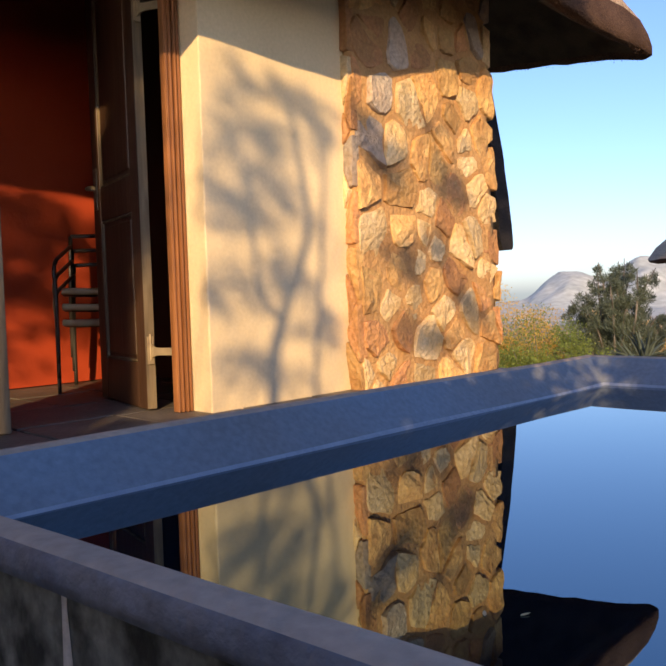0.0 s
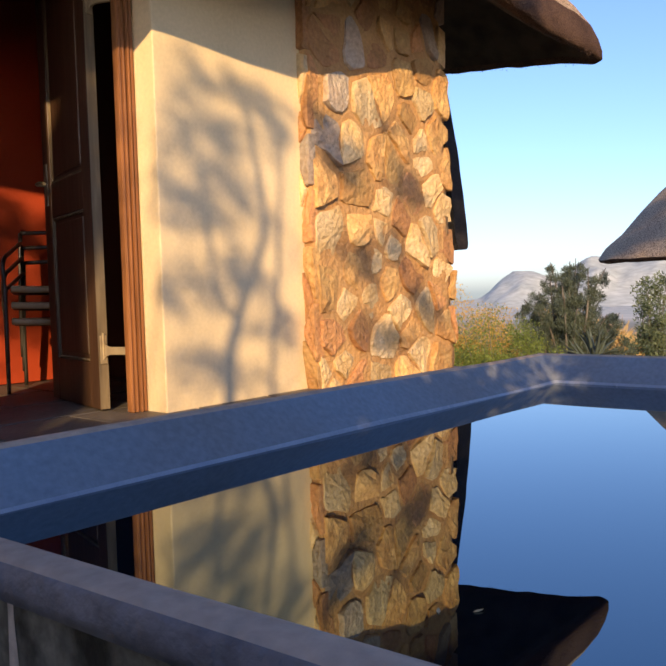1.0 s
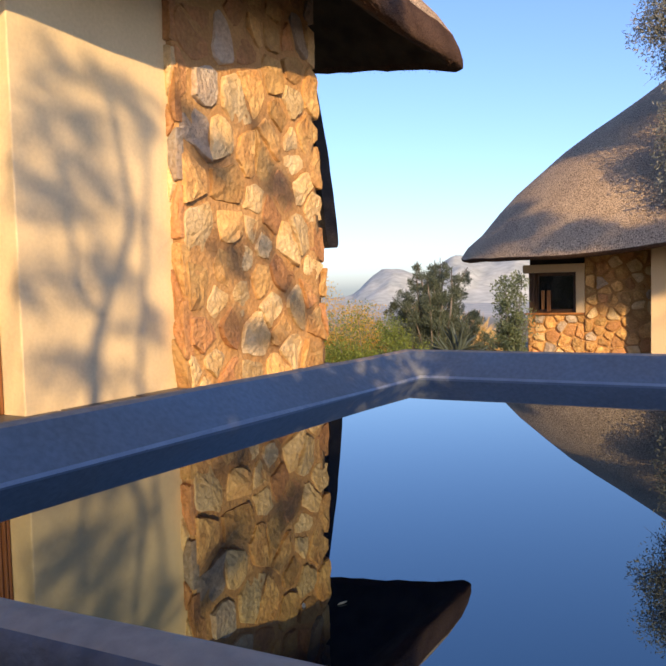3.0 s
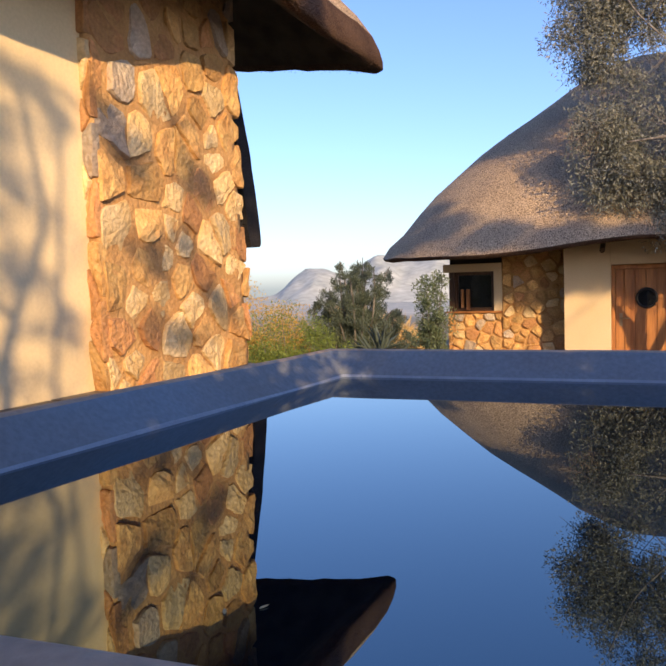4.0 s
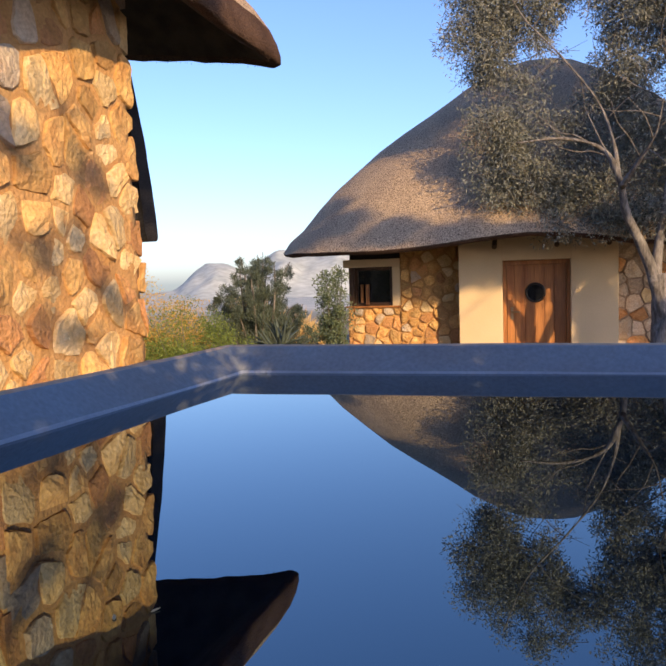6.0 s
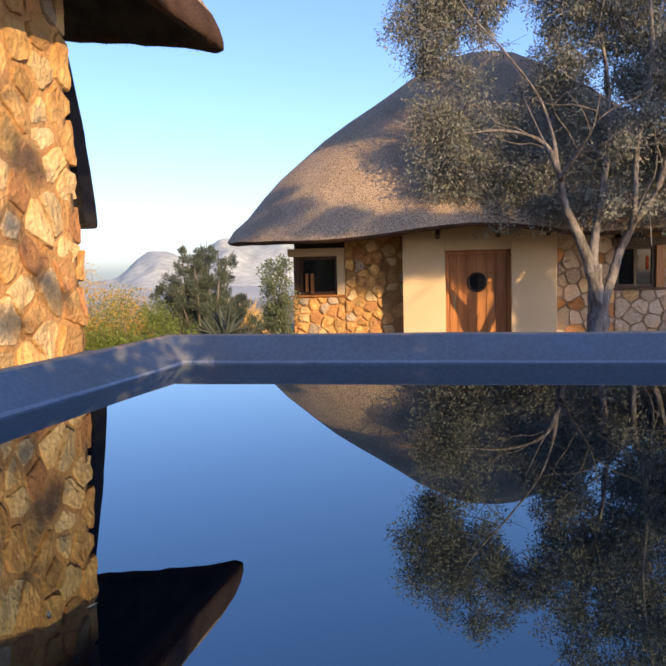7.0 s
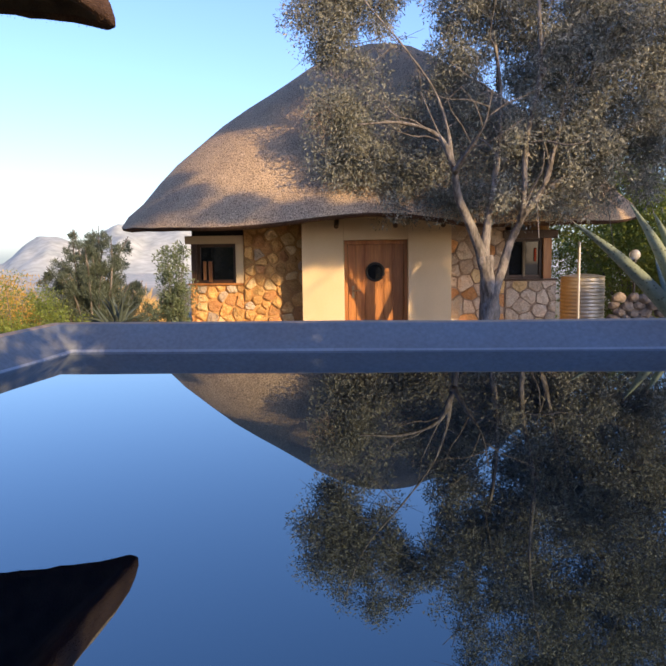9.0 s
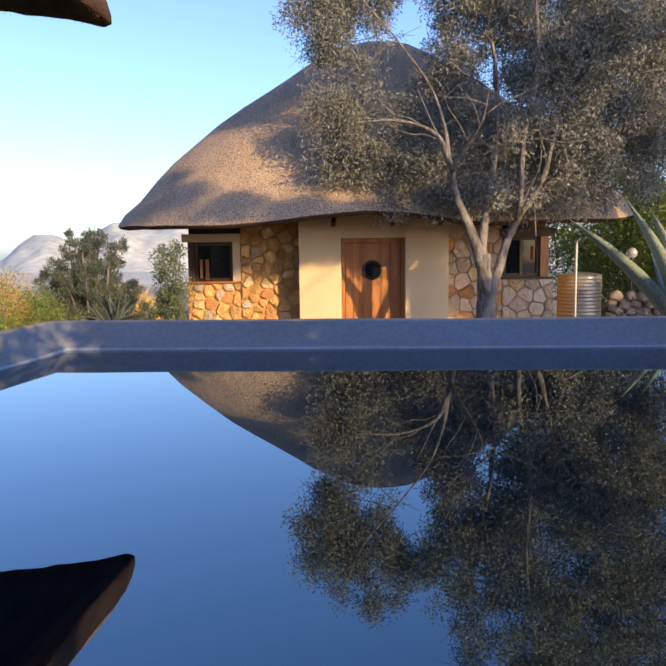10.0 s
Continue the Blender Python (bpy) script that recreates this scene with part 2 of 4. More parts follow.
def box(x0, x1, y0, y1, z0, z1, bev=0.0, bm=None, m=None):
    bm = bm or bmesh.new()
    r = bmesh.ops.create_cube(bm, size=1)
    bmesh.ops.transform(bm, verts=r["verts"], matrix=Matrix.Translation(((x0 + x1) / 2, (y0 + y1) / 2, (z0 + z1) / 2)) @ Matrix.Diagonal((x1 - x0, y1 - y0, z1 - z0, 1)))
    if bev:
        es = list({e for v in r["verts"] for e in v.link_edges})
        g = bmesh.ops.bevel(bm, geom=es, offset=bev, segments=2, affect="EDGES", profile=0.5)
        vs = list({v for f in g["faces"] for v in f.verts} | {v for v in r["verts"] if v.is_valid})
    else:
        vs = r["verts"]
    if m:
        bmesh.ops.transform(bm, verts=[v for v in vs if v.is_valid], matrix=m)
    return bm


def tube(points, radii, sides=10, bm=None, caps=True, lump=0.0):
    """A tapered tube along points, with uneven sides where lump is given."""
    bm = bm or bmesh.new()
    pts = [Vector(p) for p in points]
    rings, ref = [], Vector((0.31, 0.2, 0.93)).normalized()
    for i, p in enumerate(pts):
        d = (pts[min(i + 1, len(pts) - 1)] - pts[max(i - 1, 0)]).normalized()
        a = d.cross(ref if abs(d.dot(ref)) < 0.95 else Vector((1, 0, 0))).normalized()
        b = d.cross(a)
        r = radii[i] if isinstance(radii, (list, tuple)) else radii
        row = []
        for k in range(sides):
            q = p + (a * math.cos(k * math.tau / sides) + b * math.sin(k * math.tau / sides)) * r
            if lump:
                q += (q - p).normalized() * lump * noise.noise(Vector((q.x * 9, q.y * 9, q.z * 3.5)))
            row.append(bm.verts.new(q))
        rings.append(row)
    for r0, r1 in zip(rings, rings[1:]):
        for k in range(sides):
            bm.faces.new((r0[k], r0[(k + 1) % sides], r1[(k + 1) % sides], r1[k]))
    if caps:
        bm.faces.new(rings[0][::-1])
        bm.faces.new(rings[-1])
    return bm


def grid_mesh(rows, closed=False, bm=None):
    """Quads between rows of points of equal length."""
    bm = bm or bmesh.new()
    vs = [[bm.verts.new(p) for p in r] for r in rows]
    n = len(rows[0])
    for a, b in zip(vs, vs[1:]):
        for k in range(n if closed else n - 1):
            bm.faces.new((a[k], a[(k + 1) % n], b[(k + 1) % n], b[k]))
    return bm


def smooth_line(pts, n):
    """Points along a Catmull-Rom curve through pts."""
    p = [Vector(q) for q in pts]
    p = [p[0] * 2 - p[1]] + p + [p[-1] * 2 - p[-2]]
    out = []
    for i in range(1, len(p) - 2):
        for k in range(n):
            t = k / n
            out.append(0.5 * ((2 * p[i]) + (p[i + 1] - p[i - 1]) * t + (2 * p[i - 1] - 5 * p[i] + 4 * p[i + 1] - p[i + 2]) * t * t
                              + (3 * p[i] - p[i - 1] - 3 * p[i + 1] + p[i + 2]) * t ** 3))
    return out + [p[-2]]


def leaf_cloud(name, centers, radii, count, size, mat, parent, rng, width=0.25, droop=0.3, label=""):
    """Many small leaves, each a folded pair of triangles, in tufts round the centres."""
    c = np.asarray(centers, float)
    r = np.asarray(radii, float)
    pick = rng.integers(0, len(c), count)
    off = rng.normal(size=(count, 3))
    off /= np.linalg.norm(off, axis=1)[:, None]
    pos = c[pick] + off * r[pick] * (rng.random(count) ** 0.45)[:, None]
    d = rng.normal(size=(count, 3)) + off * 0.6
    d[:, 2] -= droop
    d /= np.linalg.norm(d, axis=1)[:, None]
    s = np.cross(d, rng.normal(size=(count, 3)))
    s /= np.linalg.norm(s, axis=1)[:, None] + 1e-9
    ln = size * (0.6 + 0.8 * rng.random(count))[:, None]
    base, tip = pos, pos + d * ln
    mid = pos + d * ln * 0.5
    v = np.stack([base, mid + s * ln * width * 0.5, tip, mid - s * ln * width * 0.5], 1).reshape(-1, 3)
    me = bpy.data.meshes.new(name)
    k = np.arange(count) * 4
    faces = np.stack([k, k + 1, k + 2, k + 3], 1)
    me.from_pydata(v.tolist(), [], faces.tolist())
    me.materials.append(mat)
    ob = new(name, me)
    ob.parent = parent
    if label:
        ob["label"] = label
    return ob


# ---------------------------------------------------------------- ground and distance
def ground_sheet():
    rad = [0.0, 4, 8, 14, 22, 35, 60, 110, 220, 450, 900, 1800, 4500]
    rows = []
    for r in rad[1:]:
        rows.append([(r * math.cos(a), r * math.sin(a), 0.06 * noise.noise((r * math.cos(a) * 0.2, r * math.sin(a) * 0.2, 0)) if r < 40 else -0.026 * (min(r, 2300) - 35))
                     for a in [k * math.tau / 72 for k in range(72)]])
    bm = grid_mesh(rows, closed=True)
    bm.verts.ensure_lookup_table()
    bm.faces.new([bm.verts[k] for k in range(72)])
    bmesh.ops.recalc_face_normals(bm, faces=bm.faces)
    return tagged(part("ground", bm, GROUND, smooth=True), "dry tan veld ground, paled for haze towards the horizon", "ground", kind="structure")


ground_sheet()


def ridge(az):
    """Height in degrees of the mountain skyline at an azimuth (clockwise from the first view's heading)."""
    def hump(c, w, h, p=2.0):
        return h * math.exp(-abs((az - c) / w) ** p)
    h = hump(17.9, 2.4, 2.15, 3.0) + hump(22.2, 1.7, 2.3, 2.4) + hump(26.2, 3.4, 2.2, 3.5) + hump(31, 6, 0.7) + hump(46, 16, 0.5) + hump(-14, 14, 0.5) + hump(75, 18, 1.0)
    return -0.6 + h + 0.06 * noise.noise((az * 0.9, 3.1, 0)) + 0.03 * noise.noise((az * 3.1, 7.7, 0))


def mountains():
    rows = []
    for j in range(22):
        f = j / 21
        dist = 2300 + 1300 * f
        row = []
        for k in range(420):
            az = -40 + 140 * k / 419
            shape = (math.sin(min(f * 1.25, 1) * math.pi / 2)) ** 1.5
            z = -64 + (3300 * math.tan(radians(ridge(az))) + 66) * shape
            z += shape * (1 - f) ** 1.4 * 60 * noise.fractal((az * 0.75, f * 5.0, 1.0), 0.9, 2.1, 6)
            a = radians(90 - az)
            row.append((dist * math.cos(a), dist * math.sin(a), z))
        rows.append(row)
    bm = grid_mesh(rows)
    bmesh.ops.recalc_face_normals(bm, faces=bm.faces)
    return tagged(part("backdrop", bm, MOUNTAIN, smooth=True), "blue-grey mountains, haze in their colour, with rocky sunlit faces", "mountain", kind="structure")


mountains()

# ---------------------------------------------------------------- raised pool
TOP, WATER_Z = 1.616, 1.524
# outer top corners: near-left, far-left, far-right, near-right
Q = [Vector((-0.761, 1.070)), Vector((0.937, 2.728)), Vector((3.55, 0.38)), Vector((2.06, -1.15))]


def inset(poly, d):
    """The polygon (clockwise) moved inwards by d on all sides."""
    out, n = [], len(poly)
    for i in range(n):
        a, b, c = poly[i - 1], poly[i], poly[(i + 1) % n]
        d0, d1 = (b - a).normalized(), (c - b).normalized()
        n0, n1 = Vector((d0.y, -d0.x)), Vector((d1.y, -d1.x))
        out.append(b + (n0 + n1) * (d / (1 + n0.dot(n1))))
    return out


def pool():
    root = thing("raised_pool", Matrix.Translation((0, 0, 0)), "raised rectangular pool with blue-grey painted coping and stained concrete walls", "pool")
    def ring(d, z, steps=28):
        p = inset(Q, d)
        row = []
        for i in range(4):
            for k in range(steps):
                q = p[i].lerp(p[(i + 1) % 4], k / steps)
                wob = 0.004 * noise.noise((q.x * 3, q.y * 3, 2.0 + d * 9))
                row.append((q.x + wob, q.y + wob * 0.6, z + 0.004 * noise.noise((q.x * 2.1, q.y * 2.1, 5.0)) * (z > WATER_Z)))
        return row
    prof = [(0.05, 1.572), (0.008, 1.573), (0.0, 1.578), (-0.002, 1.590), (-0.001, 1.608), (0.0035, 1.613)]
    part("coping_lip", grid_mesh([ring(d, z) for d, z in prof], closed=True), LIP_SHADE, root, "blue lip, darkened in its colour for shade", smooth=True)
    part("coping_top", grid_mesh([ring(d, z) for d, z in [(0.0035, 1.613), (0.010, TOP), (0.034, TOP), (0.046, 1.612)]], closed=True), WARM_TOP, root, "grey-tan coping top, warm light in its colour", smooth=True)
    prof = [(0.046, 1.612), (0.054, 1.604), (0.062, 1.592), (0.110, 1.545), (0.125, 1.531)]
    part("waterline", grid_mesh([ring(d, z) for d, z in [(0.125, 1.531), (0.128, 1.528), (0.132, 1.524), (0.135, 1.518), (0.138, 1.48), (0.142, 1.40)]], closed=True), WET, root, "wet edge at the water, painted pale for sky reflection", smooth=True)
    part("coping", grid_mesh([ring(d, z) for d, z in prof], closed=True), COPING, root, "worn blue-grey painted coping", smooth=True)
    part("outer_wall", grid_mesh([ring(0.05, -0.05), ring(0.05, 0.6), ring(0.052, 1.2), ring(0.05, 1.575)], closed=True), STAINED, root, "black-stained concrete wall", smooth=True)
    across = (Q[3] - Q[0]).normalized()
    for px, w, z0, z1 in ((0.555, 0.010, 1.30, 1.562), (0.95, 0.006, 1.48, 1.56)):
        bm = bmesh.new()
        base = Q[0] + across * px
        for k in range(9):
            f = k / 8
            c = base + across * 0.0015 * math.sin(f * 7 + px * 30)
            hw = w * (0.75 + 0.25 * math.sin(f * 9 + px * 50))
            for sgn in (-1, 1):
                q = c + across * hw * sgn + Vector((across.y, -across.x)) * -0.048
                bm.verts.new((q.x, q.y, z0 + (z1 - z0) * f))
        bm.verts.ensure_lookup_table()
        for k in range(8):
            bm.faces.new([bm.verts[i] for i in (2 * k, 2 * k + 1, 2 * k + 3, 2 * k + 2)])
        part("lime_streak", bm, LIME, root, "pale lime run down the wall")
    bm = grid_mesh([ring(0.142, 1.41), ring(0.16, 0.25)], closed=True)
    vs = [bm.verts.new((*q, 0.25)) for q in inset(Q, 0.16)]
    bm.faces.new(vs)
    part("lining", bm, POOL_SKIN, root)
    bm = bmesh.new()
    bm.faces.new([bm.verts.new((*q, WATER_Z)) for q in inset(Q, 0.133)])
    bmesh.ops.recalc_face_normals(bm, faces=bm.faces)
    if bm.faces[:][0].normal.z < 0:
        bmesh.ops.reverse_faces(bm, faces=bm.faces)
    tagged(part("water", bm, WATER), "still dark blue pool water mirroring the sky", "water", kind="structure")
    return root


pool()

# ---------------------------------------------------------------- stones
def clip(poly, p, n):
    """The part of a convex polygon on the side of p away from n."""
    out = []
    for a, b in zip(poly, poly[1:] + poly[:1]):
        da, db = (a - p).dot(n), (b - p).dot(n)
        if da <= 0:
            out.append(a)
        if (da < 0 < db) or (db < 0 < da):
            out.append(a.lerp(b, da / (da - db)))
    return out


def cells(w, h, size, rng, stretch=1.25):
    """Irregular stone outlines that fill a rectangle w by h."""
    pts, tries = [], 0
    while tries < 4000:
        tries += 1
        p = Vector((rng.uniform(0, w), rng.uniform(0, h)))
        if all(((p.x - q.x) ** 2 + ((p.y - q.y) / stretch) ** 2) ** 0.5 > size * k for q, k in pts):
            pts.append((p, rng.uniform(0.6, 1.5)))
    out = []
    for i, (p, k) in enumerate(pts):
        poly = [Vector((0, 0)), Vector((w, 0)), Vector((w, h)), Vector((0, h))]
        for j, (q, _) in enumerate(pts):
            if i != j and (p - q).length < size * 5:
                d = Vector(((q - p).x, (q - p).y / stretch ** 2))
                poly = clip(poly, (p + q) / 2, d)
                if len(poly) < 3:
                    break
        if len(poly) >= 3:
            out.append((p, poly))
    return out


def stone_mesh(poly, rng, depth, gap, rough=0.012, seed=0.0):
    """One stone: outline pulled in for the joint, uneven corners, a raised face of three rings."""
    c = sum(poly, Vector((0, 0))) / len(poly)
    pts = []
    for a, b in zip(poly, poly[1:] + poly[:1]):
        n = max(1, int((b - a).length / 0.05))
        for k in range(n):
            pts.append(a.lerp(b, k / n))
    out = []
    for p in pts:
        d = p - c
        l = max(d.length, 1e-5)
        out.append(c + d * max(0.3, (l - gap * rng.uniform(0.2, 1.6)) / l))
    n = len(out)
    sm = [(out[i - 1] + out[i] * 5 + out[(i + 1) % n]) / 7 for i in range(n)]
    bm = bmesh.new()
    tx, tz = rng.uniform(-0.12, 0.12), rng.uniform(-0.12, 0.12)
    rings = []
    for f, y in ((1.0, 0.03), (0.99, -depth * 0.62), (0.95, -depth * 0.95), (0.55, -depth * 1.02)):
        row = []
        for p in sm:
            q = c + (p - c) * f
            yy = y
            if f < 0.999:
                yy += (q.x - c.x) * tx + (q.y - c.y) * tz + rough * noise.noise((q.x * 14 + seed, q.y * 14, f * 3)) + rough * 0.5 * noise.noise((q.x * 41 + seed, q.y * 41, f * 5))
            row.append(bm.verts.new((q.x, yy, q.y)))
        rings.append(row)
    for a, b in zip(rings, rings[1:]):
        for k in range(n):
            bm.faces.new((a[k], a[(k + 1) % n], b[(k + 1) % n], b[k]))
    mid = bm.verts.new((c.x, -depth * 1.1 + rough * noise.noise((c.x * 9 + seed, c.y * 9, 1)), c.y))
    for k in range(n):
        bm.faces.new((rings[-1][k], rings[-1][(k + 1) % n], mid))
    bmesh.ops.recalc_face_normals(bm, faces=bm.faces)
    return bm


def stone_face(parent, x0, z0, w, h, y, size, seed, batter=0.0, depth=0.03, gap=0.012, skip=None, weights=(5, 3, 2, 2), edge_out=0.0, stretch=1.25):
    """Stones on the face of parent; the face leans back by batter per metre of height."""
    rng = random.Random(seed)
    for p, poly in cells(w, h, size, rng, stretch):
        if skip and skip(x0 + p.x, z0 + p.y):
            continue
        bm = stone_mesh(poly, rng, depth * rng.uniform(0.7, 1.4), gap, seed=p.x * 7)
        for v in bm.verts:
            v.co.x += x0 + edge_out * max(0.0, (v.co.x - w + 0.06) / 0.06) * (0.2 + 0.8 * noise.noise((p.x * 3, p.y * 3, 4.0)) ** 2 * 3)
            v.co.z += z0
            v.co.y += y + batter * (v.co.z - z0)
        part("stone", bm, rng.choices(STONES, weights)[0], parent)


# ---------------------------------------------------------------- thatch
def thatch_loop(loop_at, prof, seed, wob=0.02):
    """Rings of a roof: loop_at(d, k) gives plan points at inward distance d; prof holds (d, z)."""
    rows = []
    for d, z in prof:
        row = []
        for x, y, dz in loop_at(d):
            row.append((x, y, z + dz + wob * noise.noise((x * 1.7 + seed, y * 1.7, z * 1.7)) + wob * 0.35 * noise.noise((x * 9, y * 9, z * 9))))
        rows.append(row)
    return rows


def round_rect(x0, x1, y0, y1, r, d, seg=60):
    """Points of a rounded rectangle, inset by d, the same number for every d."""
    x0, x1, y0, y1, r = x0 + d, x1 - d, y0 + d, y1 - d, max(r - d * 0.3, 0.06)
    out = []
    cs = [(x1 - r, y0 + r, -90), (x1 - r, y1 - r, 0), (x0 + r, y1 - r, 90), (x0 + r, y0 + r, 180)]
    for i, (cx, cy, a0) in enumerate(cs):
        for k in range(9):
            a = radians(a0 + 90 * k / 8)
            out.append((cx + r * math.cos(a), cy + r * math.sin(a)))
        nx, ny, na = cs[(i + 1) % 4]
        e = out[-1]
        s = (nx + r * math.cos(radians(na)), ny + r * math.sin(radians(na)))
        for k in range(1, seg):
            out.append((e[0] + (s[0] - e[0]) * k / seg, e[1] + (s[1] - e[1]) * k / seg))
    return out


# ---------------------------------------------------------------- first house
FLOOR = 1.40
H1 = pose(-0.514, 3.013, FLOOR, 0, 0, 47.0)


def first_house():
    root = thing("house", H1, "thatched house with cream plaster, rough stone pier and open wooden doors", "house")
    part("plaster_wall", box(0, 0.90, 0, 0.26, -1.4, 2.7, 0.006), PLASTER, root, "cream plaster wall", )
    part("plaster_wall", box(-4.2, -2.2, 0, 0.26, -1.4, 2.7, 0.006), PLASTER, root)
    part("lintel", box(-2.2, 0, 0.002, 0.258, 2.12, 2.7), PLASTER, root)
    part("side_wall", box(1.95, 2.16, 0.36, 4.8, -1.4, 2.7), PLASTER, root)
    part("back_wall", box(-4.2, 2.16, 4.8, 5.0, -1.4, 2.7), PLASTER, root)
    part("end_wall", box(-4.4, -4.2, 0, 5.0, -1.4, 2.7), PLASTER, root)
    part("inner_wall", box(-4.2, 1.9, 1.78, 1.9, 0, 2.6), RED, root, "red ochre inner wall")
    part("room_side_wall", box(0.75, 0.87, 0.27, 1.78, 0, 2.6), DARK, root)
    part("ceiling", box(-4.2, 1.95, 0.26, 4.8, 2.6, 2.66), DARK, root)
    bm = box(-4.2, 1.95, 0.0, 4.8, -1.4, -0.012)
    part("floor_slab", bm, SLATE, root)
    rng = random.Random(5)
    floor = part("floor", box(-4.2, 2.2, -1.16, 1.78, -0.06, -0.006), SLATE, root, "grey slate floor")
    for i in range(10):
        for j in range(6):
            x, y = -3.2 + i * 0.42, -1.1 + j * 0.47
            part("slate_tile", box(x + 0.006, x + 0.41, y + 0.006, y + 0.46, -0.02, rng.uniform(-0.002, 0.003), 0.003), SLATE, floor)
    # stone pier
    bm = bmesh.new()
    base, top, z0, z1 = -0.075, -0.035, -1.4, 2.7
    def yy(z):
        return base + (top - base) * z / 2.1
    vs = [bm.verts.new(p) for p in [(0.87, yy(z0), z0), (2.19, yy(z0), z0), (2.19, 0.36, z0), (0.87, 0.36, z0), (0.88, yy(z1), z1), (2.13, yy(z1), z1), (2.13, 0.36, z1), (0.88, 0.36, z1)]]
    for f in ((0, 1, 5, 4), (1, 2, 6, 5), (2, 3, 7, 6), (3, 0, 4, 7), (4, 5, 6, 7)):
        bm.faces.new([vs[k] for k in f])
    bmesh.ops.subdivide_edges(bm, edges=bm.edges, cuts=24, use_grid_fill=True)
    for v in bm.verts:
        if v.co.y < 0.2 and v.co.z > -0.5:
            v.co.y -= 0.014 * noise.noise(v.co * 7) + 0.006 * noise.noise(v.co * 19)
    pier = part("stone_wall", bm, MORTAR, root, "rough ochre stone wall with earthy mortar", smooth=True)
    stone_face(pier, 0.87, -0.05, 1.34, 2.35, base + 0.0175, 0.158, 5, batter=(top - base) / 2.1, depth=0.029, gap=0.020, edge_out=0.03, weights=(6, 5, 3, 1), stretch=1.05)
    # stones on the pier's side, which stands proud of the plaster
    rng = random.Random(17)
    for p, poly in cells(0.10, 2.3, 0.10, rng, 1.8):
        bm = stone_mesh(poly, rng, 0.018 * rng.uniform(0.5, 1.5), 0.006, seed=p.y * 5)
        for v in bm.verts:
            a, b, z = v.co
            v.co = (0.872 + b + 0.004, base - 0.012 + a + (top - base) / 2.1 * z, z - 0.03)
        part("stone", bm, rng.choices(STONES, (5, 2, 4, 1))[0], pier)
    # roof
    X0, X1, Y0, Y1 = -5.2, 3.47, -0.60, 6.0
    def sag(x, y):
        """The eave dips over the door and rises towards the back of the end."""
        f = max(0.0, 1 - max(0.0, y - Y0) / 1.5)
        dip = 1 / (1 + math.exp((x - 0.82) / 0.15)) * (1 - 1 / (1 + math.exp((x + 2.0) / 0.25)))
        back = max(0.0, min(0.5, (y - Y0) * 0.16)) / (1 + math.exp((1.2 - x) / 0.3))
        rise = 0.32 / (1 + math.exp((x + 1.5) / 0.15))
        return -0.23 * dip * f + rise * f + back
    def loop_at(d):
        return [(x, y, sag(x, y)) for x, y in round_rect(X0, X1, Y0, Y1, 0.10, d)]
    edge = [(0.10, 2.075), (0.02, 2.05), (0.0, 2.07), (0.0, 2.12), (0.02, 2.20), (0.06, 2.29)]
    part("thatch_edge", grid_mesh(thatch_loop(loop_at, edge, 1.0, 0.035), closed=True), THATCH_CUT, root, "clipped brown thatch edge, darkened for shade", smooth=True)
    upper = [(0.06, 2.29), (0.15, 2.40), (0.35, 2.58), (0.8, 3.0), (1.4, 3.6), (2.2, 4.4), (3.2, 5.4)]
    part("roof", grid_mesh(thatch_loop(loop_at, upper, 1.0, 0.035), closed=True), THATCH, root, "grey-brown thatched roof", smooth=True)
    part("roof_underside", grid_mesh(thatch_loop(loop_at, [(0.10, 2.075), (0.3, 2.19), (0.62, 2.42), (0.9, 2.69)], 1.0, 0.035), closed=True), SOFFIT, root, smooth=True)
    # low thatched wing behind the pier
    prof = smooth_line([(3.68, 2.65, 0), (3.86, 2.09, 0), (3.97, 1.75, 0), (4.04, 1.45, 0), (4.10, 1.15, 0), (4.13, 0.95, 0), (4.115, 0.865, 0), (4.05, 0.85, 0)], 3) + smooth_line([(3.95, 0.85, 0), (3.91, 0.97, 0), (3.86, 1.30, 0), (3.78, 1.70, 0), (3.65, 2.15, 0), (3.45, 2.65, 0)], 3)
    prof = [(p.x, p.y) for p in prof]
    rows = []
    for k in range(10):
        y = 0.9 + k * 0.16
        rows.append([(x + 0.012 * noise.noise((x * 6, y * 6, z * 6)), y, z) for x, z in prof])
    bm = grid_mesh(rows, closed=True)
    bm.verts.ensure_lookup_table()
    bm.faces.new([bm.verts[k] for k in range(len(prof))][::-1])
    part("wing_thatch", bm, WING, root, "steep rear wing thatch, shade painted into its colour")
    # door frame with mouldings
    fr = part("door_frame", box(-0.076, -0.004, 0.13, 0.165, 0, 2.12, 0.004), OLD_WOOD, root, "varnished orange-brown door frame")
    for x, w, y in ((-0.008, 0.014, 0.118), (-0.030, 0.010, 0.112), (-0.048, 0.010, 0.120), (-0.066, 0.008, 0.124)):
        part("moulding", box(x - w, x, y, 0.135, 0, 2.11, 0.003), OLD_WOOD, fr)
    part("door_frame", box(-2.2, -2.12, 0.13, 0.165, 0, 2.12, 0.004), OLD_WOOD, root)
    part("frame_head", box(-2.12, -0.10, 0.13, 0.165, 2.05, 2.118, 0.004), OLD_WOOD, root)
    # door leaf swung inwards
    def leaf(m, hinge):
        lw, lt, lh = 0.62, 0.042, 2.02
        lf = part("door", box(0.01, lw - 0.01, 0.014, lt - 0.014, 0.01, lh - 0.01), LEAF_WOOD, root, "open brown panelled wooden door leaf")
        lf.matrix_local = m
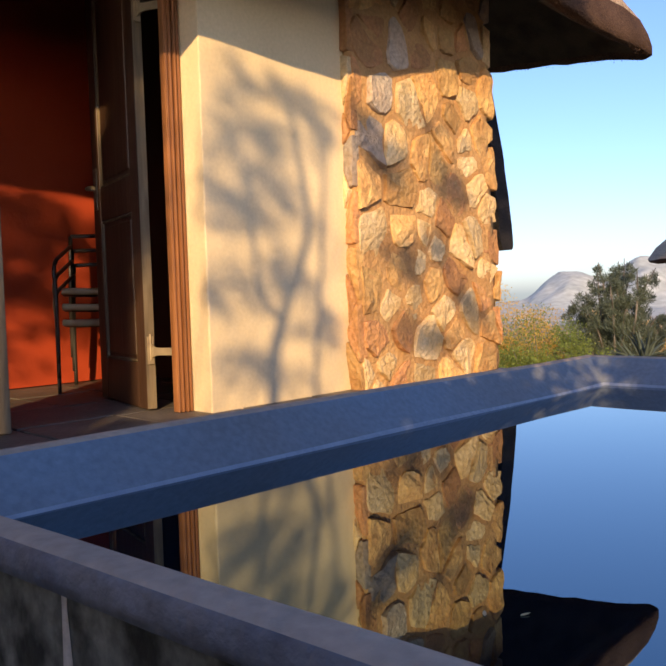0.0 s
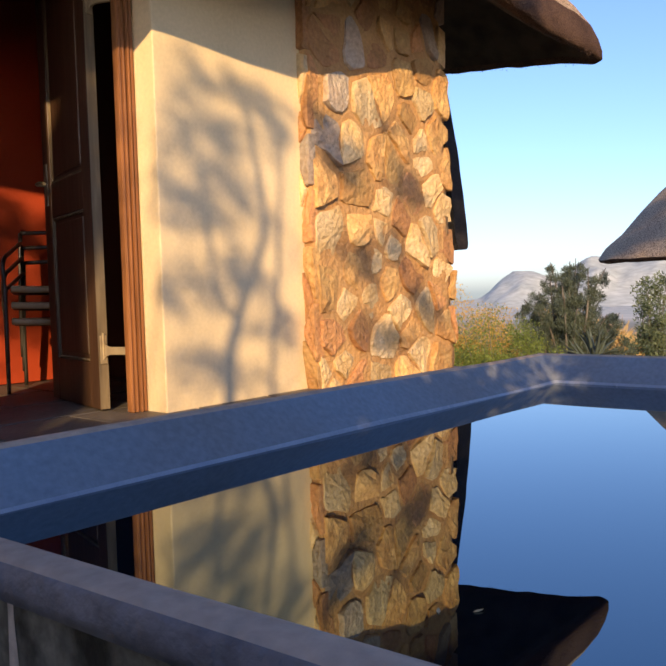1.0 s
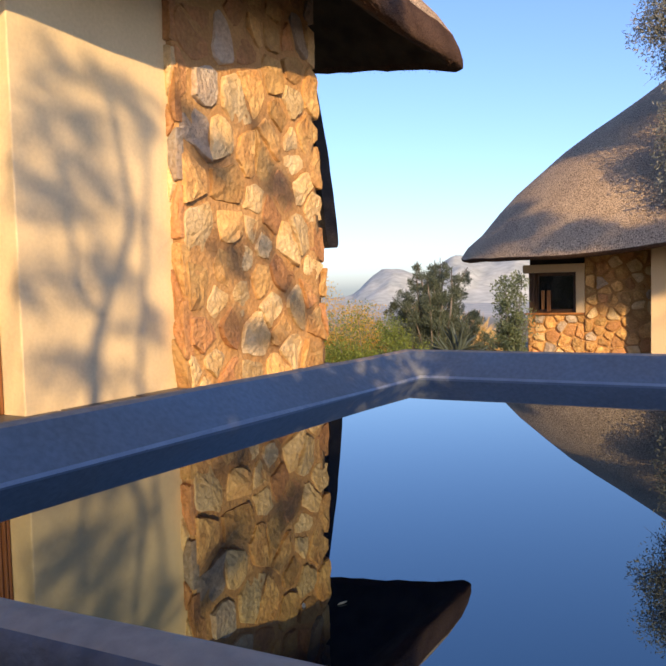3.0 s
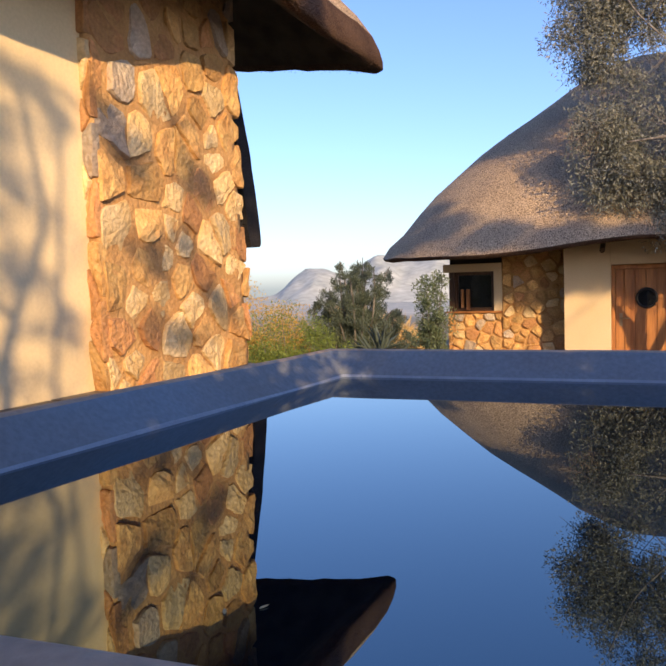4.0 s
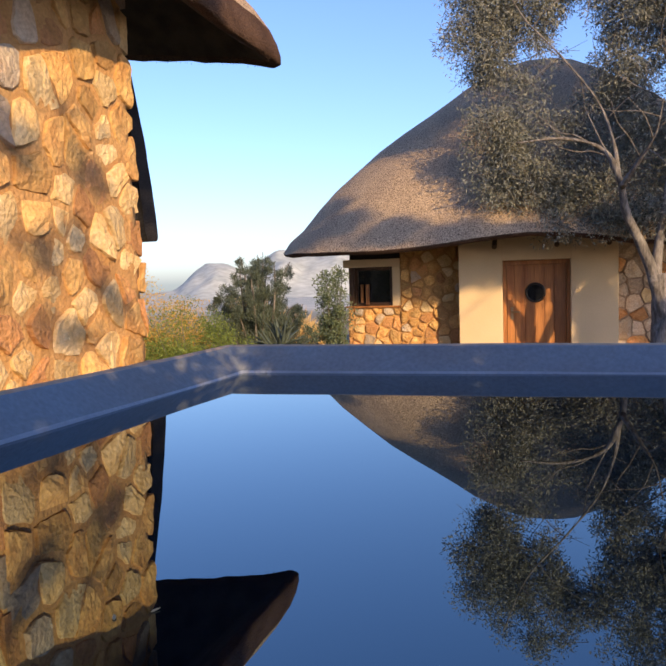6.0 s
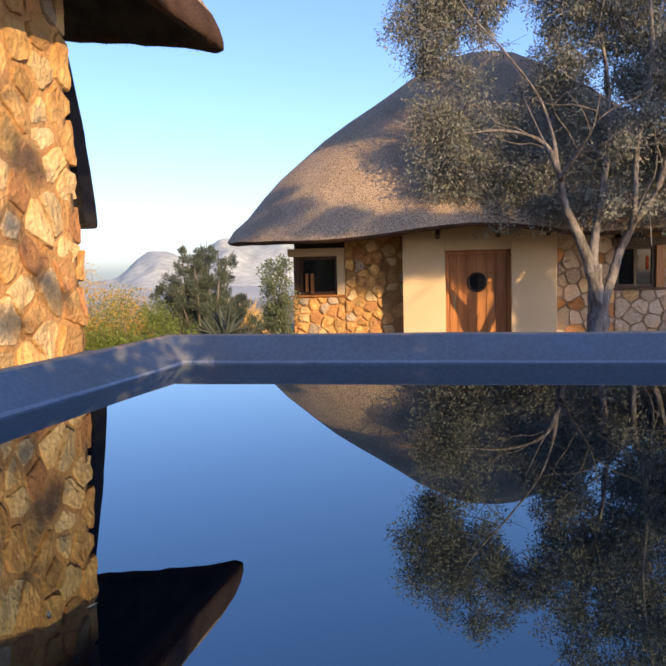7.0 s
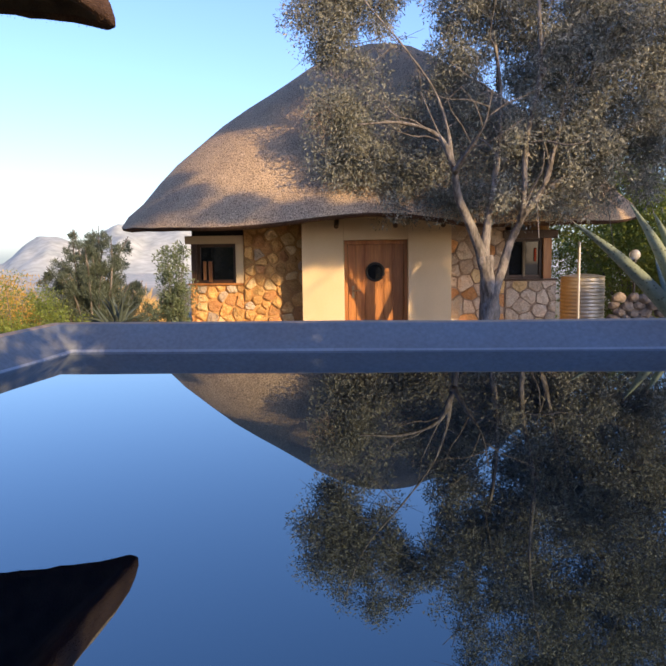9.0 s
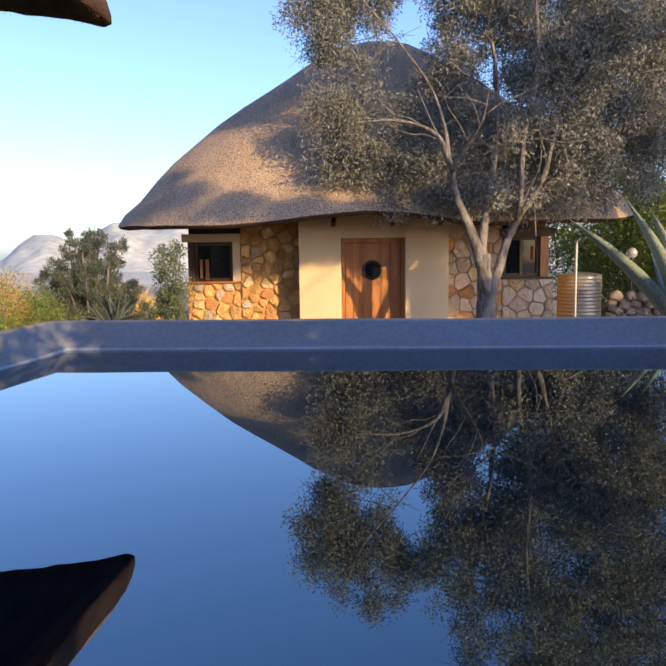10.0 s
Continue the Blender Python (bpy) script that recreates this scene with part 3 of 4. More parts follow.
        for a0, a1 in ((0, 0.10), (lw - 0.10, lw)):
            part("stile", box(a0, a1, 0, lt, 0, lh, 0.004), LEAF_WOOD, lf)
        for b0, b1 in ((0, 0.20), (0.86, 1.02), (lh - 0.11, lh)):
            part("rail", box(0.10, lw - 0.10, 0.001, lt - 0.001, b0, b1, 0.004), LEAF_WOOD, lf)
        for b0, b1 in ((0.20, 0.86), (1.02, lh - 0.11)):
            part("panel", box(0.13, lw - 0.13, 0.006, lt - 0.006, b0 + 0.03, b1 - 0.03, 0.005), LEAF_WOOD, lf)
            for c0, c1, e0, e1 in ((0.102, 0.112, b0 + 0.002, b1 - 0.002), (lw - 0.112, lw - 0.102, b0 + 0.002, b1 - 0.002), (0.112, lw - 0.112, b0 + 0.002, b0 + 0.012), (0.112, lw - 0.112, b1 - 0.012, b1 - 0.002)):
                part("bead", box(c0, c1, 0.003, lt - 0.003, e0, e1, 0.003), EDGE_WOOD, lf, "worn pale panel bead")
        part("door_edge", box(-0.004, -0.0005, 0.001, lt - 0.001, 0.003, lh - 0.003), EDGE_WOOD, lf, "bleached pale door edge")
        if hinge:
            for z in (0.27, 1.72):
                bm = box(-0.012, -0.004, 0.006, lt - 0.006, z - 0.075, z + 0.045, 0.002)
                rows = []
                for k in range(13):
                    s = k / 12
                    c = Vector((-0.006 - 0.109 * s, 0.018 - 0.078 * s))
                    hh = 0.016 + 0.030 * abs(2 * s - 1) ** 6
                    rows.append([(c.x + 0.003, c.y - 0.004, z - 0.02 - hh), (c.x + 0.003, c.y - 0.004, z - 0.02 + hh), (c.x - 0.003, c.y + 0.004, z - 0.02 + hh), (c.x - 0.003, c.y + 0.004, z - 0.02 - hh)])
                grid_mesh(rows, closed=True, bm=bm)
                tube([(-0.010, lt * 0.5, z - 0.056), (-0.010, lt * 0.5, z + 0.056)], 0.006, 8, bm)
                part("hinge", bm, BRASS, lf, "tarnished brass parliament hinge")
        hd = tube(smooth_line([(lw - 0.05, lt, 1.02), (lw - 0.05, lt + 0.045, 1.02), (lw - 0.10, lt + 0.05, 1.02), (lw - 0.16, lt + 0.045, 1.01)], 4), 0.008, 8)
        box(lw - 0.07, lw - 0.03, lt, lt + 0.006, 0.92, 1.12, 0.002, hd)
        part("handle", hd, BRASS, lf, "brass lever handle")
        return lf
    leaf(pose(-0.075, 0.29, 0.004, 0, 0, 78), True)
    leaf(pose(-0.735, 0.22, 0.004, 0, 0, 71), False)
    return root


HOUSE_A = first_house()

# ---------------------------------------------------------------- second house
A2 = 48.2
H2 = pose(10.5 * math.cos(radians(A2)), 10.5 * math.sin(radians(A2)), 0, 0, 0, A2 - 90)


def second_house():
    root = thing("house", H2, "stone and cream plaster cottage under a curved thatched roof", "house")
    # projecting plaster bay with its door
    part("bay_wall", box(-0.92, -0.32, 0, 0.30, 0, 2.62, 0.006), PLASTER_PALE, root, "cream plaster bay beside the door")
    part("bay_wall", box(0.59, 1.20, 0, 0.30, 0, 2.62, 0.006), PLASTER_PALE, root)
    part("bay_head", box(-0.32, 0.59, 0.002, 0.298, 2.06, 2.62), PLASTER_PALE, root)
    part("bay_return", box(-0.92, -0.62, 0.30, 0.85, 0, 2.62), PLASTER_PALE, root)
    part("bay_return", box(0.90, 1.20, 0.30, 0.85, 0, 2.62), PLASTER_PALE, root)
    for x0, x1, z0, z1 in ((-0.318, -0.272, 0, 2.055), (0.542, 0.588, 0, 2.055), (-0.272, 0.542, 2.0, 2.055)):
        part("door_frame", box(x0, x1, 0.18, 0.298, z0, z1, 0.004), WOOD, root)
    door = part("door", box(-0.27, 0.54, 0.215, 0.25, 0.01, 2.0), WOOD, root, "varnished plank door with a round porthole")
    xs = [-0.27, -0.155, -0.02, 0.115, 0.25, 0.385, 0.54]
    for a, b in zip(xs, xs[1:]):
        part("plank", box(a + 0.004, b - 0.004, 0.195, 0.215, 0.015, 1.995, 0.004), WOOD, door)
    ring = []
    for k in range(28):
        a = k * math.tau / 28
        ring.append((0.125 + 0.125 * math.cos(a), 0.185, 1.60 + 0.125 * math.sin(a)))
    bm = tube(ring + [ring[0]], 0.018, 8, caps=False)
    ph = part("porthole", bm, IRON, door, "dark round porthole frame", smooth=True)
    bm = bmesh.new()
    bmesh.ops.create_cone(bm, cap_ends=True, segments=28, radius1=0.12, radius2=0.12, depth=0.02, matrix=Matrix.Translation((0.125, 0.19, 1.60)) @ Matrix.Rotation(math.pi / 2, 4, "X"))
    part("porthole_glass", bm, GLASS, ph)
    hd = tube(smooth_line([(-0.20, 0.19, 1.33), (-0.20, 0.15, 1.33), (-0.15, 0.145, 1.33), (-0.09, 0.15, 1.33)], 4), 0.009, 8)
    box(-0.22, -0.18, 0.185, 0.195, 1.22, 1.40, 0.002, hd)
    part("handle", hd, BRASS, door, "brass lever handle")
    door.location.y = 0.06
    # stone walls with windows
    lw = part("stone_wall", box(-2.66, -0.90, 0.50, 0.85, 0, 1.42), MORTAR, root, "ochre rubble stone wall")
    part("stone_wall", box(-1.84, -0.90, 0.50, 0.85, 1.42, 2.62), MORTAR, root)
    stone_face(lw, -2.66, 0.70, 0.82, 0.72, 0.505, 0.125, 11, depth=0.042, gap=0.015, weights=(6, 2, 3, 1), stretch=1.0)
    stone_face(lw, -1.84, 0.70, 0.92, 1.70, 0.505, 0.125, 12, depth=0.042, gap=0.015, weights=(6, 2, 3, 1), stretch=1.0)
    rw = part("stone_wall", box(1.20, 2.79, 0.50, 0.85, 0, 1.44), MORTAR_GREY, root, "grey-brown rubble stone wall")
    part("stone_wall", box(1.20, 2.04, 0.50, 0.85, 1.44, 2.62), MORTAR_GREY, root)
    stone_face(rw, 1.20, 0.70, 0.84, 1.70, 0.505, 0.155, 13, depth=0.030, gap=0.008, weights=(0, 1, 2, 8), stretch=1.0)
    stone_face(rw, 2.04, 0.70, 0.75, 0.74, 0.505, 0.155, 14, depth=0.030, gap=0.008, weights=(0, 1, 2, 8), stretch=1.0)
    def window(x0, x1, z0, z1, leftside):
        win = part("window", box(x0, x1, 0.60, 0.61, z0, z1), GLASS, root, "dark window with timber frame")
        for a, b, c, d in ((x0, x0 + 0.05, z0, z1), (x1 - 0.05, x1, z0, z1), (x0 + 0.05, x1 - 0.05, z1 - 0.05, z1), (x0 + 0.05, x1 - 0.05, z0, z0 + 0.05)):
            part("window_frame", box(a, b, 0.56, 0.62, c, d, 0.004), LEAF_WOOD, win)
        return win
    win = window(-2.56, -1.96, 1.45, 2.04, True)
    part("casement", box(-2.46, -2.42, 0.50, 0.56, 1.50, 1.78, 0.004), WOOD, win, "orange-brown casement edge")
    part("casement", box(-2.38, -2.33, 0.50, 0.56, 1.47, 1.78, 0.004), WOOD, win)
    part("window_sill", box(-2.70, -1.84, 0.44, 0.62, 1.422, 1.45, 0.006), WOOD, win, "clay-coloured window sill")
    part("window_surround", box(-1.96, -1.842, 0.47, 0.64, 1.45, 2.04, 0.004), PLASTER_PALE, root)
    part("window_lintel", box(-2.72, -1.84, 0.46, 0.66, 2.04, 2.16, 0.006), PLASTER_PALE, root)
    part("corner_post", box(-2.64, -2.56, 0.50, 0.66, 1.45, 2.04, 0.004), LEAF_WOOD, root)
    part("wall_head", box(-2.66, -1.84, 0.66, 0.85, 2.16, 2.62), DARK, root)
    win = window(2.06, 2.60, 1.47, 2.06, False)
    part("window_sill", box(2.00, 2.80, 0.44, 0.62, 1.442, 1.47, 0.006), LEAF_WOOD, win)
    part("corner_post", box(2.60, 2.72, 0.50, 0.66, 1.47, 2.06, 0.004), WOOD, root)
    part("mullion", box(2.31, 2.345, 0.54, 0.60, 1.50, 2.02, 0.004), EDGE_WOOD, win)
    part("curtain", box(2.48, 2.515, 0.575, 0.595, 1.72, 1.92, 0.012), RED, win, "red curtain")
    part("window_lintel", box(2.0, 2.80, 0.46, 0.66, 2.06, 2.18, 0.006), LEAF_WOOD, root)
    part("side_wall", box(-2.66, -2.40, 0.85, 5.0, 0, 2.5), MORTAR, root)
    part("side_wall", box(2.50, 2.76, 0.85, 5.0, 0, 2.5), MORTAR, root)
    part("back_wall", box(-2.66, 2.76, 5.0, 5.2, 0, 2.5), MORTAR, root)
    for x in (-0.41, 0.40, 1.05):
        bm = tube([(x, -0.34, 2.24), (x, 0.25, 2.46)], 0.035, 10)
        part("rafter", bm, LEAF_WOOD, root, "round dark rafter end")
    # thatched roof, drawn up to a short ridge
    CX, CY = 0.28, 2.5
    N = 150
    def loop_at(f, low=0.0):
        row = []
        for k in range(N):
            a = k * math.tau / N
            ca, sa = math.cos(a), math.sin(a)
            e = 2 / 2.7
            ax = 4.28 if ca < 0 else 4.02
            x = ax * f * abs(ca) ** e * (1 if ca >= 0 else -1)
            y = (3.62 if sa < 0 else 3.0) * f * abs(sa) ** e * (1 if sa >= 0 else -1)
            g = max(0.0, -sa)
            edge = 2.42 - 0.20 * g ** 0.6 + 0.15 * g * math.exp(-((CX + x - 0.0) / 1.0) ** 2) + (0.09 if ca > 0 else 0) * abs(ca) ** 3
            row.append((CX + x, CY + y, edge, f))
        return row
    prof = [(1.0, 0.0), (0.975, 0.15), (0.922, 0.34), (0.86, 0.63), (0.80, 0.89), (0.72, 1.18), (0.63, 1.50), (0.54, 1.76), (0.455, 2.01), (0.372, 2.26), (0.30, 2.47), (0.235, 2.63), (0.15, 2.82), (0.08, 2.94), (0.03, 2.985)]
    rows = []
    for f, h in prof:
        row = []
        for x, y, edge, _ in loop_at(f):
            z = 2.42 + h + (edge - 2.42) * max(0.0, 1 - h / 1.2)
            z += 0.03 * noise.noise((x * 1.3, y * 1.3, z * 1.3)) + 0.008 * noise.noise((x * 8, y * 8, z * 8))
            row.append((x, y, z))
        rows.append(row)
    bm = grid_mesh(rows, closed=True)
    bm.verts.ensure_lookup_table()
    bm.faces.new([bm.verts[len(bm.verts) - N + k] for k in range(N)])
    roof = part("roof", bm, THATCH, root, "steep curved grey-brown thatched roof", smooth=True)
    rows = []
    for f, h in ((1.0, 0.0), (0.995, -0.035), (0.975, -0.05), (0.90, -0.02), (0.75, 0.12), (0.6, 0.3)):
        rows.append([(x, y, edge + h + 0.03 * noise.noise((x * 1.3, y * 1.3, edge * 1.3))) for x, y, edge, _ in loop_at(f)])
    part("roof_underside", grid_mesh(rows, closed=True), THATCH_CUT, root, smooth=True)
    return root


second_house()


# ---------------------------------------------------------------- planting
RNG = np.random.default_rng(11)


def olive_tree():
    """Spreading tree in front of the second house; tree coordinates: x across, y away, z up from its foot."""
    S = 0.00523
    m = H2 @ Matrix.Translation((1.41, -1.5, 0))
    root = thing("tree", m, "old grey-barked olive tree with a wide fine-leaved crown", "tree")
    def P(px, py, y=0.0):
        x, z = (px - 1125) * S, 1.85 - (py - 593) * S
        k = 1 + max(0.0, min(1.0, (1130 - px) / 160)) * 0.06   # this side leans towards the house
        return ((x + 1.41) * k - 1.41, y + 9.0 * (k - 1), 1.85 + (z - 1.85) * k)
    trunk = [P(1135, 966), P(1140, 850, 0.02), P(1140, 740), P(1142, 680), P(1130, 600)]
    part("trunk", tube(smooth_line(trunk, 5), [0.135 - 0.002 * k + 0.014 * math.sin(k * 1.3) for k in range(21)], 16, lump=0.06), BARK, root, "twisted grey trunk", smooth=True)
    limbs = [
        ([P(1130, 620), P(1095, 540, -0.1), P(1058, 470, -0.2), P(1040, 400, -0.3), P(1005, 345, -0.4), P(930, 325, -0.6), P(840, 330, -0.7)], 0.088),
        ([P(1042, 410, -0.3), P(1030, 320, -0.2), P(1000, 240, -0.2), P(930, 150, -0.3), P(850, 60, -0.4), P(800, -60, -0.4)], 0.032),
        ([P(1045, 420, -0.3), P(1070, 380, -0.5), P(1100, 330, -0.6), P(1110, 270, -0.7)], 0.04),
        ([P(1128, 610), P(1138, 500, 0.2), P(1155, 380, 0.3), P(1160, 250, 0.3), P(1148, 120, 0.4), P(1110, -60, 0.5), P(1060, -250, 0.4)], 0.072),
        ([P(1126, 840, -0.06), P(1134, 760, -0.08), P(1150, 690, -0.07), P(1190, 570, 0.1), P(1212, 500, 0.1), P(1214, 350, 0.2), P(1238, 200, 0.1), P(1228, 0, 0.0), P(1260, -220, 0.1)], 0.105),
        ([P(1205, 520, 0.1), P(1250, 450, 0.1), P(1278, 360, 0.2), P(1305, 250, 0.35), P(1345, 110, 0.5), P(1450, -60, 0.6)], 0.052),
        ([P(1212, 500, 0.1), P(1300, 430, 0.4), P(1400, 375, 0.7), P(1490, 290, 0.9), P(1620, 180, 1.0)], 0.055),
        ([P(1216, 380, 0.2), P(1190, 280, 0.6), P(1170, 180, 0.9), P(1190, 40, 1.0)], 0.045),
        ([P(1238, 210, 0.1), P(1300, 120, 0.3), P(1370, 0, 0.5)], 0.035),
    ]
    for pts, r in limbs:
        pts = [Vector(p) - Vector((0, 0.35 * min(1.0, max(0.0, (p[2] - 1.9) / 0.8)), 0)) for p in pts]
        c = smooth_line(pts, 6)
        part("limb", tube(c, [max(0.008, r * (1 - 0.92 * (k / len(c)) ** 0.55)) for k in range(len(c))], 9, lump=0.012), BARK, root, smooth=True)
        for q in range(6):
            f = 0.30 + 0.11 * q
            a = c[int(f * (len(c) - 1))]
            way = (c[min(int(f * (len(c) - 1)) + 2, len(c) - 1)] - a).normalized()
            d = (way * 0.7 + Vector((RNG.normal(), RNG.normal() * 0.5, RNG.normal() * 0.7 + 0.2)).normalized()).normalized()
            e = a + d * RNG.uniform(0.25, 0.6)
            g = e + (d + Vector((RNG.normal() * 0.4, RNG.normal() * 0.2, 0.25))).normalized() * RNG.uniform(0.2, 0.5)
            if min(e.z, g.z) < 2.55:
                continue
            w = max(0.007, r * 0.30 * (1.1 - f))
            part("branch", tube(smooth_line([a, a.lerp(e, 0.5) + Vector((0, 0, 0.03)), e, g], 3), [w * (1 - 0.08 * k) for k in range(10)], 6), BARK, root, smooth=True)
    # foliage masses: centre and half-size in crown units, tuft count
    masses = [(775, 60, 95, 95, 44), (850, 10, 90, 70, 50), (760, -50, 70, 50, 28), (870, -110, 100, 60, 30), (790, 130, 60, 45, 26),
              (790, 290, 70, 110, 56), (860, 230, 90, 80, 14), (850, 385, 110, 66, 44), (950, 385, 110, 66, 40), (905, 60, 45, 70, 22), (1040, 40, 50, 70, 22), (960, -40, 90, 40, 30),
              (1060, 130, 60, 100, 36), (1085, 260, 70, 90, 34), (980, 330, 80, 80, 16), (1030, -60, 120, 80, 30), (1090, 30, 60, 60, 26), (1120, 440, 110, 70, 34),
              (1250, 470, 110, 50, 26), (1350, 450, 110, 60, 34), (1290, 230, 90, 130, 66), (1300, 80, 130, 110, 100), (1180, 60, 90, 80, 48), (1430, 120, 130, 130, 90),
              (1400, 290, 110, 90, 56), (1520, 250, 110, 140, 80), (1500, 400, 90, 70, 40), (1560, 80, 130, 130, 80), (1650, 200, 140, 150, 80), (1200, -150, 190, 140, 110),
              (1400, -150, 200, 150, 170), (1560, -120, 180, 150, 160), (1250, -380, 200, 130, 130), (1450, -400, 200, 130, 140), (1650, -350, 180, 150, 90), (1700, 0, 150, 200, 80),
              (1150, -520, 180, 130, 70), (1350, -570, 200, 130, 130), (1570, -560, 200, 150, 90), (1330, 330, 90, 60, 26), (1450, 30, 120, 100, 50), (1500, 330, 100, 90, 40), (1380, 190, 100, 90, 40), (820, 330, 60, 90, 30), (760, 20, 70, 60, 30),
              (1230, 300, 90, 110, 60), (1180, 340, 60, 70, 30), (1350, 370, 100, 80, 50), (1110, 210, 60, 80, 30), (1000, 250, 70, 80, 24), (1260, 150, 110, 90, 50), (1180, -20, 110, 70, 50), (1480, 200, 120, 120, 60), (930, 478, 70, 36, 14), (1040, 465, 70, 40, 14), (1150, 470, 80, 42, 14)]
    gaps = [(965, 75, 62, 45), (1135, 190, 22, 45), (1205, 285, 26, 26), (1255, 320, 22, 22), (1450, 370, 30, 26)]
    cs, rs = [], []
    for cx, cy, rx, ry, n in masses:
        made = 0
        while made < n:
            v = RNG.normal(size=3)
            v = v / np.linalg.norm(v) * RNG.random() ** 0.4
            px, py = cx + v[0] * rx, cy + v[1] * ry
            made += 1
            if any(((px - gx) / gw) ** 2 + ((py - gy) / gh) ** 2 < 1.0 for gx, gy, gw, gh in gaps):
                continue
            cs.append(P(px, py, v[2] * (0.30 if px < 1100 else 0.8) + (0.0 if px < 1100 else 0.3)))
            rs.append(RNG.uniform(0.12, 0.27))
    cs, rs = np.array(cs), np.array(rs)
    leaf_cloud("crown", cs, rs[:, None], 480000, 0.048, OLIVE_LEAF, root, RNG, width=0.26, droop=0.5, label="dense crown of small grey-green leaves")
    bm = bmesh.new()
    for k in range(0, len(cs), 3):
        c = Vector(cs[k])
        d = Vector(RNG.normal(size=3)) * 0.16
        tube([c - d + Vector((0, 0, -0.05)), c + d * 0.2, c + d + Vector((0, 0, -0.08))], [0.006, 0.004, 0.002], 4, bm, caps=False)
    part("twig_mass", bm, BARK, root)["kind"] = "stuff"
    return root


olive_tree()


def bush(name, x, y, w, d, h, mat, count, leaf, label, tufts=70, seed=1, spires=(), z0=0.0, droop=0.0, width=0.35):
    rng = np.random.default_rng(seed)
    root = thing(name, Matrix.Translation((x, y, 0)), label, "shrub" if name == "shrub" else name)
    cs, rs = [], []
    for _ in range(tufts):
        v = rng.normal(size=3)
        v = v / np.linalg.norm(v) * rng.random() ** 0.35
        cs.append((v[0] * w / 2, v[1] * d / 2, z0 + (h - z0) * (0.5 + 0.5 * v[2]) * (1 - 0.25 * rng.random())))
        rs.append(min(w, h) * rng.uniform(0.08, 0.16))
    for sx, sy, sh, sw in spires:
        for k in range(16):
            f = k / 15
            cs.append((sx + rng.normal() * sw * (1.2 - f), sy + rng.normal() * sw * (1.2 - f), h * 0.6 + (sh - h * 0.6) * f))
            rs.append(0.06 + 0.09 * (1 - f) + 0.04 * rng.random())
    bm = bmesh.new()
    for k in range(0, len(cs), 2):
        c = Vector(cs[k])
        tube([(rng.normal() * 0.05, rng.normal() * 0.05, 0), (c.x * 0.45, c.y * 0.45, c.z * 0.6), c], [0.016, 0.008, 0.003], 5, bm, caps=False)
    part("stem_mass", bm, BARK, root)["kind"] = "stuff"
    leaf_cloud("foliage", cs, np.array(rs)[:, None], count, leaf, mat, root, rng, width=width, droop=droop)
    return root


def agave(x, y, z, s, n, seed, label, mat=AGAVE_LEAF, tips=(), wide=0.075, spread=math.tau):
    """A rosette of thick tapering channelled leaves; tips gives some leaves' ends from the base."""
    rng = random.Random(seed)
    root = thing("agave", Matrix.Translation((x, y, z)), label, "agave")
    for i in range(n + len(tips)):
        if i < len(tips):
            t = Vector(tips[i])
            ln, az = t.length, math.atan2(t.y, t.x)
            el = math.asin(t.z / ln)
            sag = 0.06 * ln
        else:
            az = i * 2.39996 + rng.uniform(-0.2, 0.2)
            el = radians(18 + 62 * (i / (n + len(tips))) + rng.uniform(-6, 6))
            ln, sag = s * rng.uniform(0.85, 1.1), 0.10 * s * (1 if i % 3 else -1)
        out, side = Vector((math.cos(az), math.sin(az), 0)), Vector((-math.sin(az), math.cos(az), 0))
        up = -out * math.sin(el) + Vector((0, 0, math.cos(el)))
        way = out * math.cos(el) + Vector((0, 0, math.sin(el)))
        rows = []
        for k in range(17):
            f = k / 16
            c = way * ln * f + up * sag * (f - f * f) * 3
            w = max(0.002, s * wide * (0.72 + 1.05 * f - 1.76 * f * f))
            row = []
            for q in (-1, -0.5, 0, 0.5, 1, 0.5, 0, -0.5):
                under = len(row) > 4
                lift = w * 0.42 * q * q - ((w * 0.38 * (1 - q * q) + 0.003) if under else 0)
                row.append(c + side * w * q + up * lift)
            rows.append(row)
        part("leaf", grid_mesh(rows, closed=True), mat, root, smooth=True)
        if i < len(tips):
            e = way * ln + up * 0.0
            part("spine", tube([e - way * 0.01, e + way * 0.03], [0.004, 0.0008], 6), BARK, root)
    return root


def spray_bush(x, y, w, h, sprays, mat, count, label, seed):
    """A bush of upright feathery sprays."""
    rng = np.random.default_rng(seed)
    root = thing("shrub", Matrix.Translation((x, y, 0)), label, "shrub")
    cs, rs = [], []
    for k in range(sprays):
        a = k * 2.4
        r = w * 0.5 * math.sqrt((k + 0.5) / sprays)
        ex, ey = r * math.cos(a), 0.7 * r * math.sin(a)
        top = h * (1 - 0.42 * (abs(ex) / (w * 0.5)) ** 1.5) * rng.uniform(0.66, 1.0)
        pts = smooth_line([(ex * 0.15, ey * 0.15, 0), (ex * 0.45, ey * 0.45, top * 0.45), (ex * 0.85, ey * 0.85, top * 0.8), (ex * 1.15 + rng.normal() * 0.06, ey, top)], 5)
        part("stem", tube(pts, [0.018 * (1 - 0.9 * q / len(pts)) + 0.002 for q in range(len(pts))], 6), BARK, root)
        for q in range(14):
            p = pts[int((0.40 + 0.60 * q / 14) * (len(pts) - 1))] + Vector(rng.normal(size=3)) * 0.05
            cs.append(tuple(p))
            rs.append(0.10 * (1 - 0.75 * q / 14) + 0.015)
    leaf_cloud("foliage", cs, np.array(rs)[:, None], count, 0.040, mat, root, rng, width=0.15, droop=-0.9)
    return root


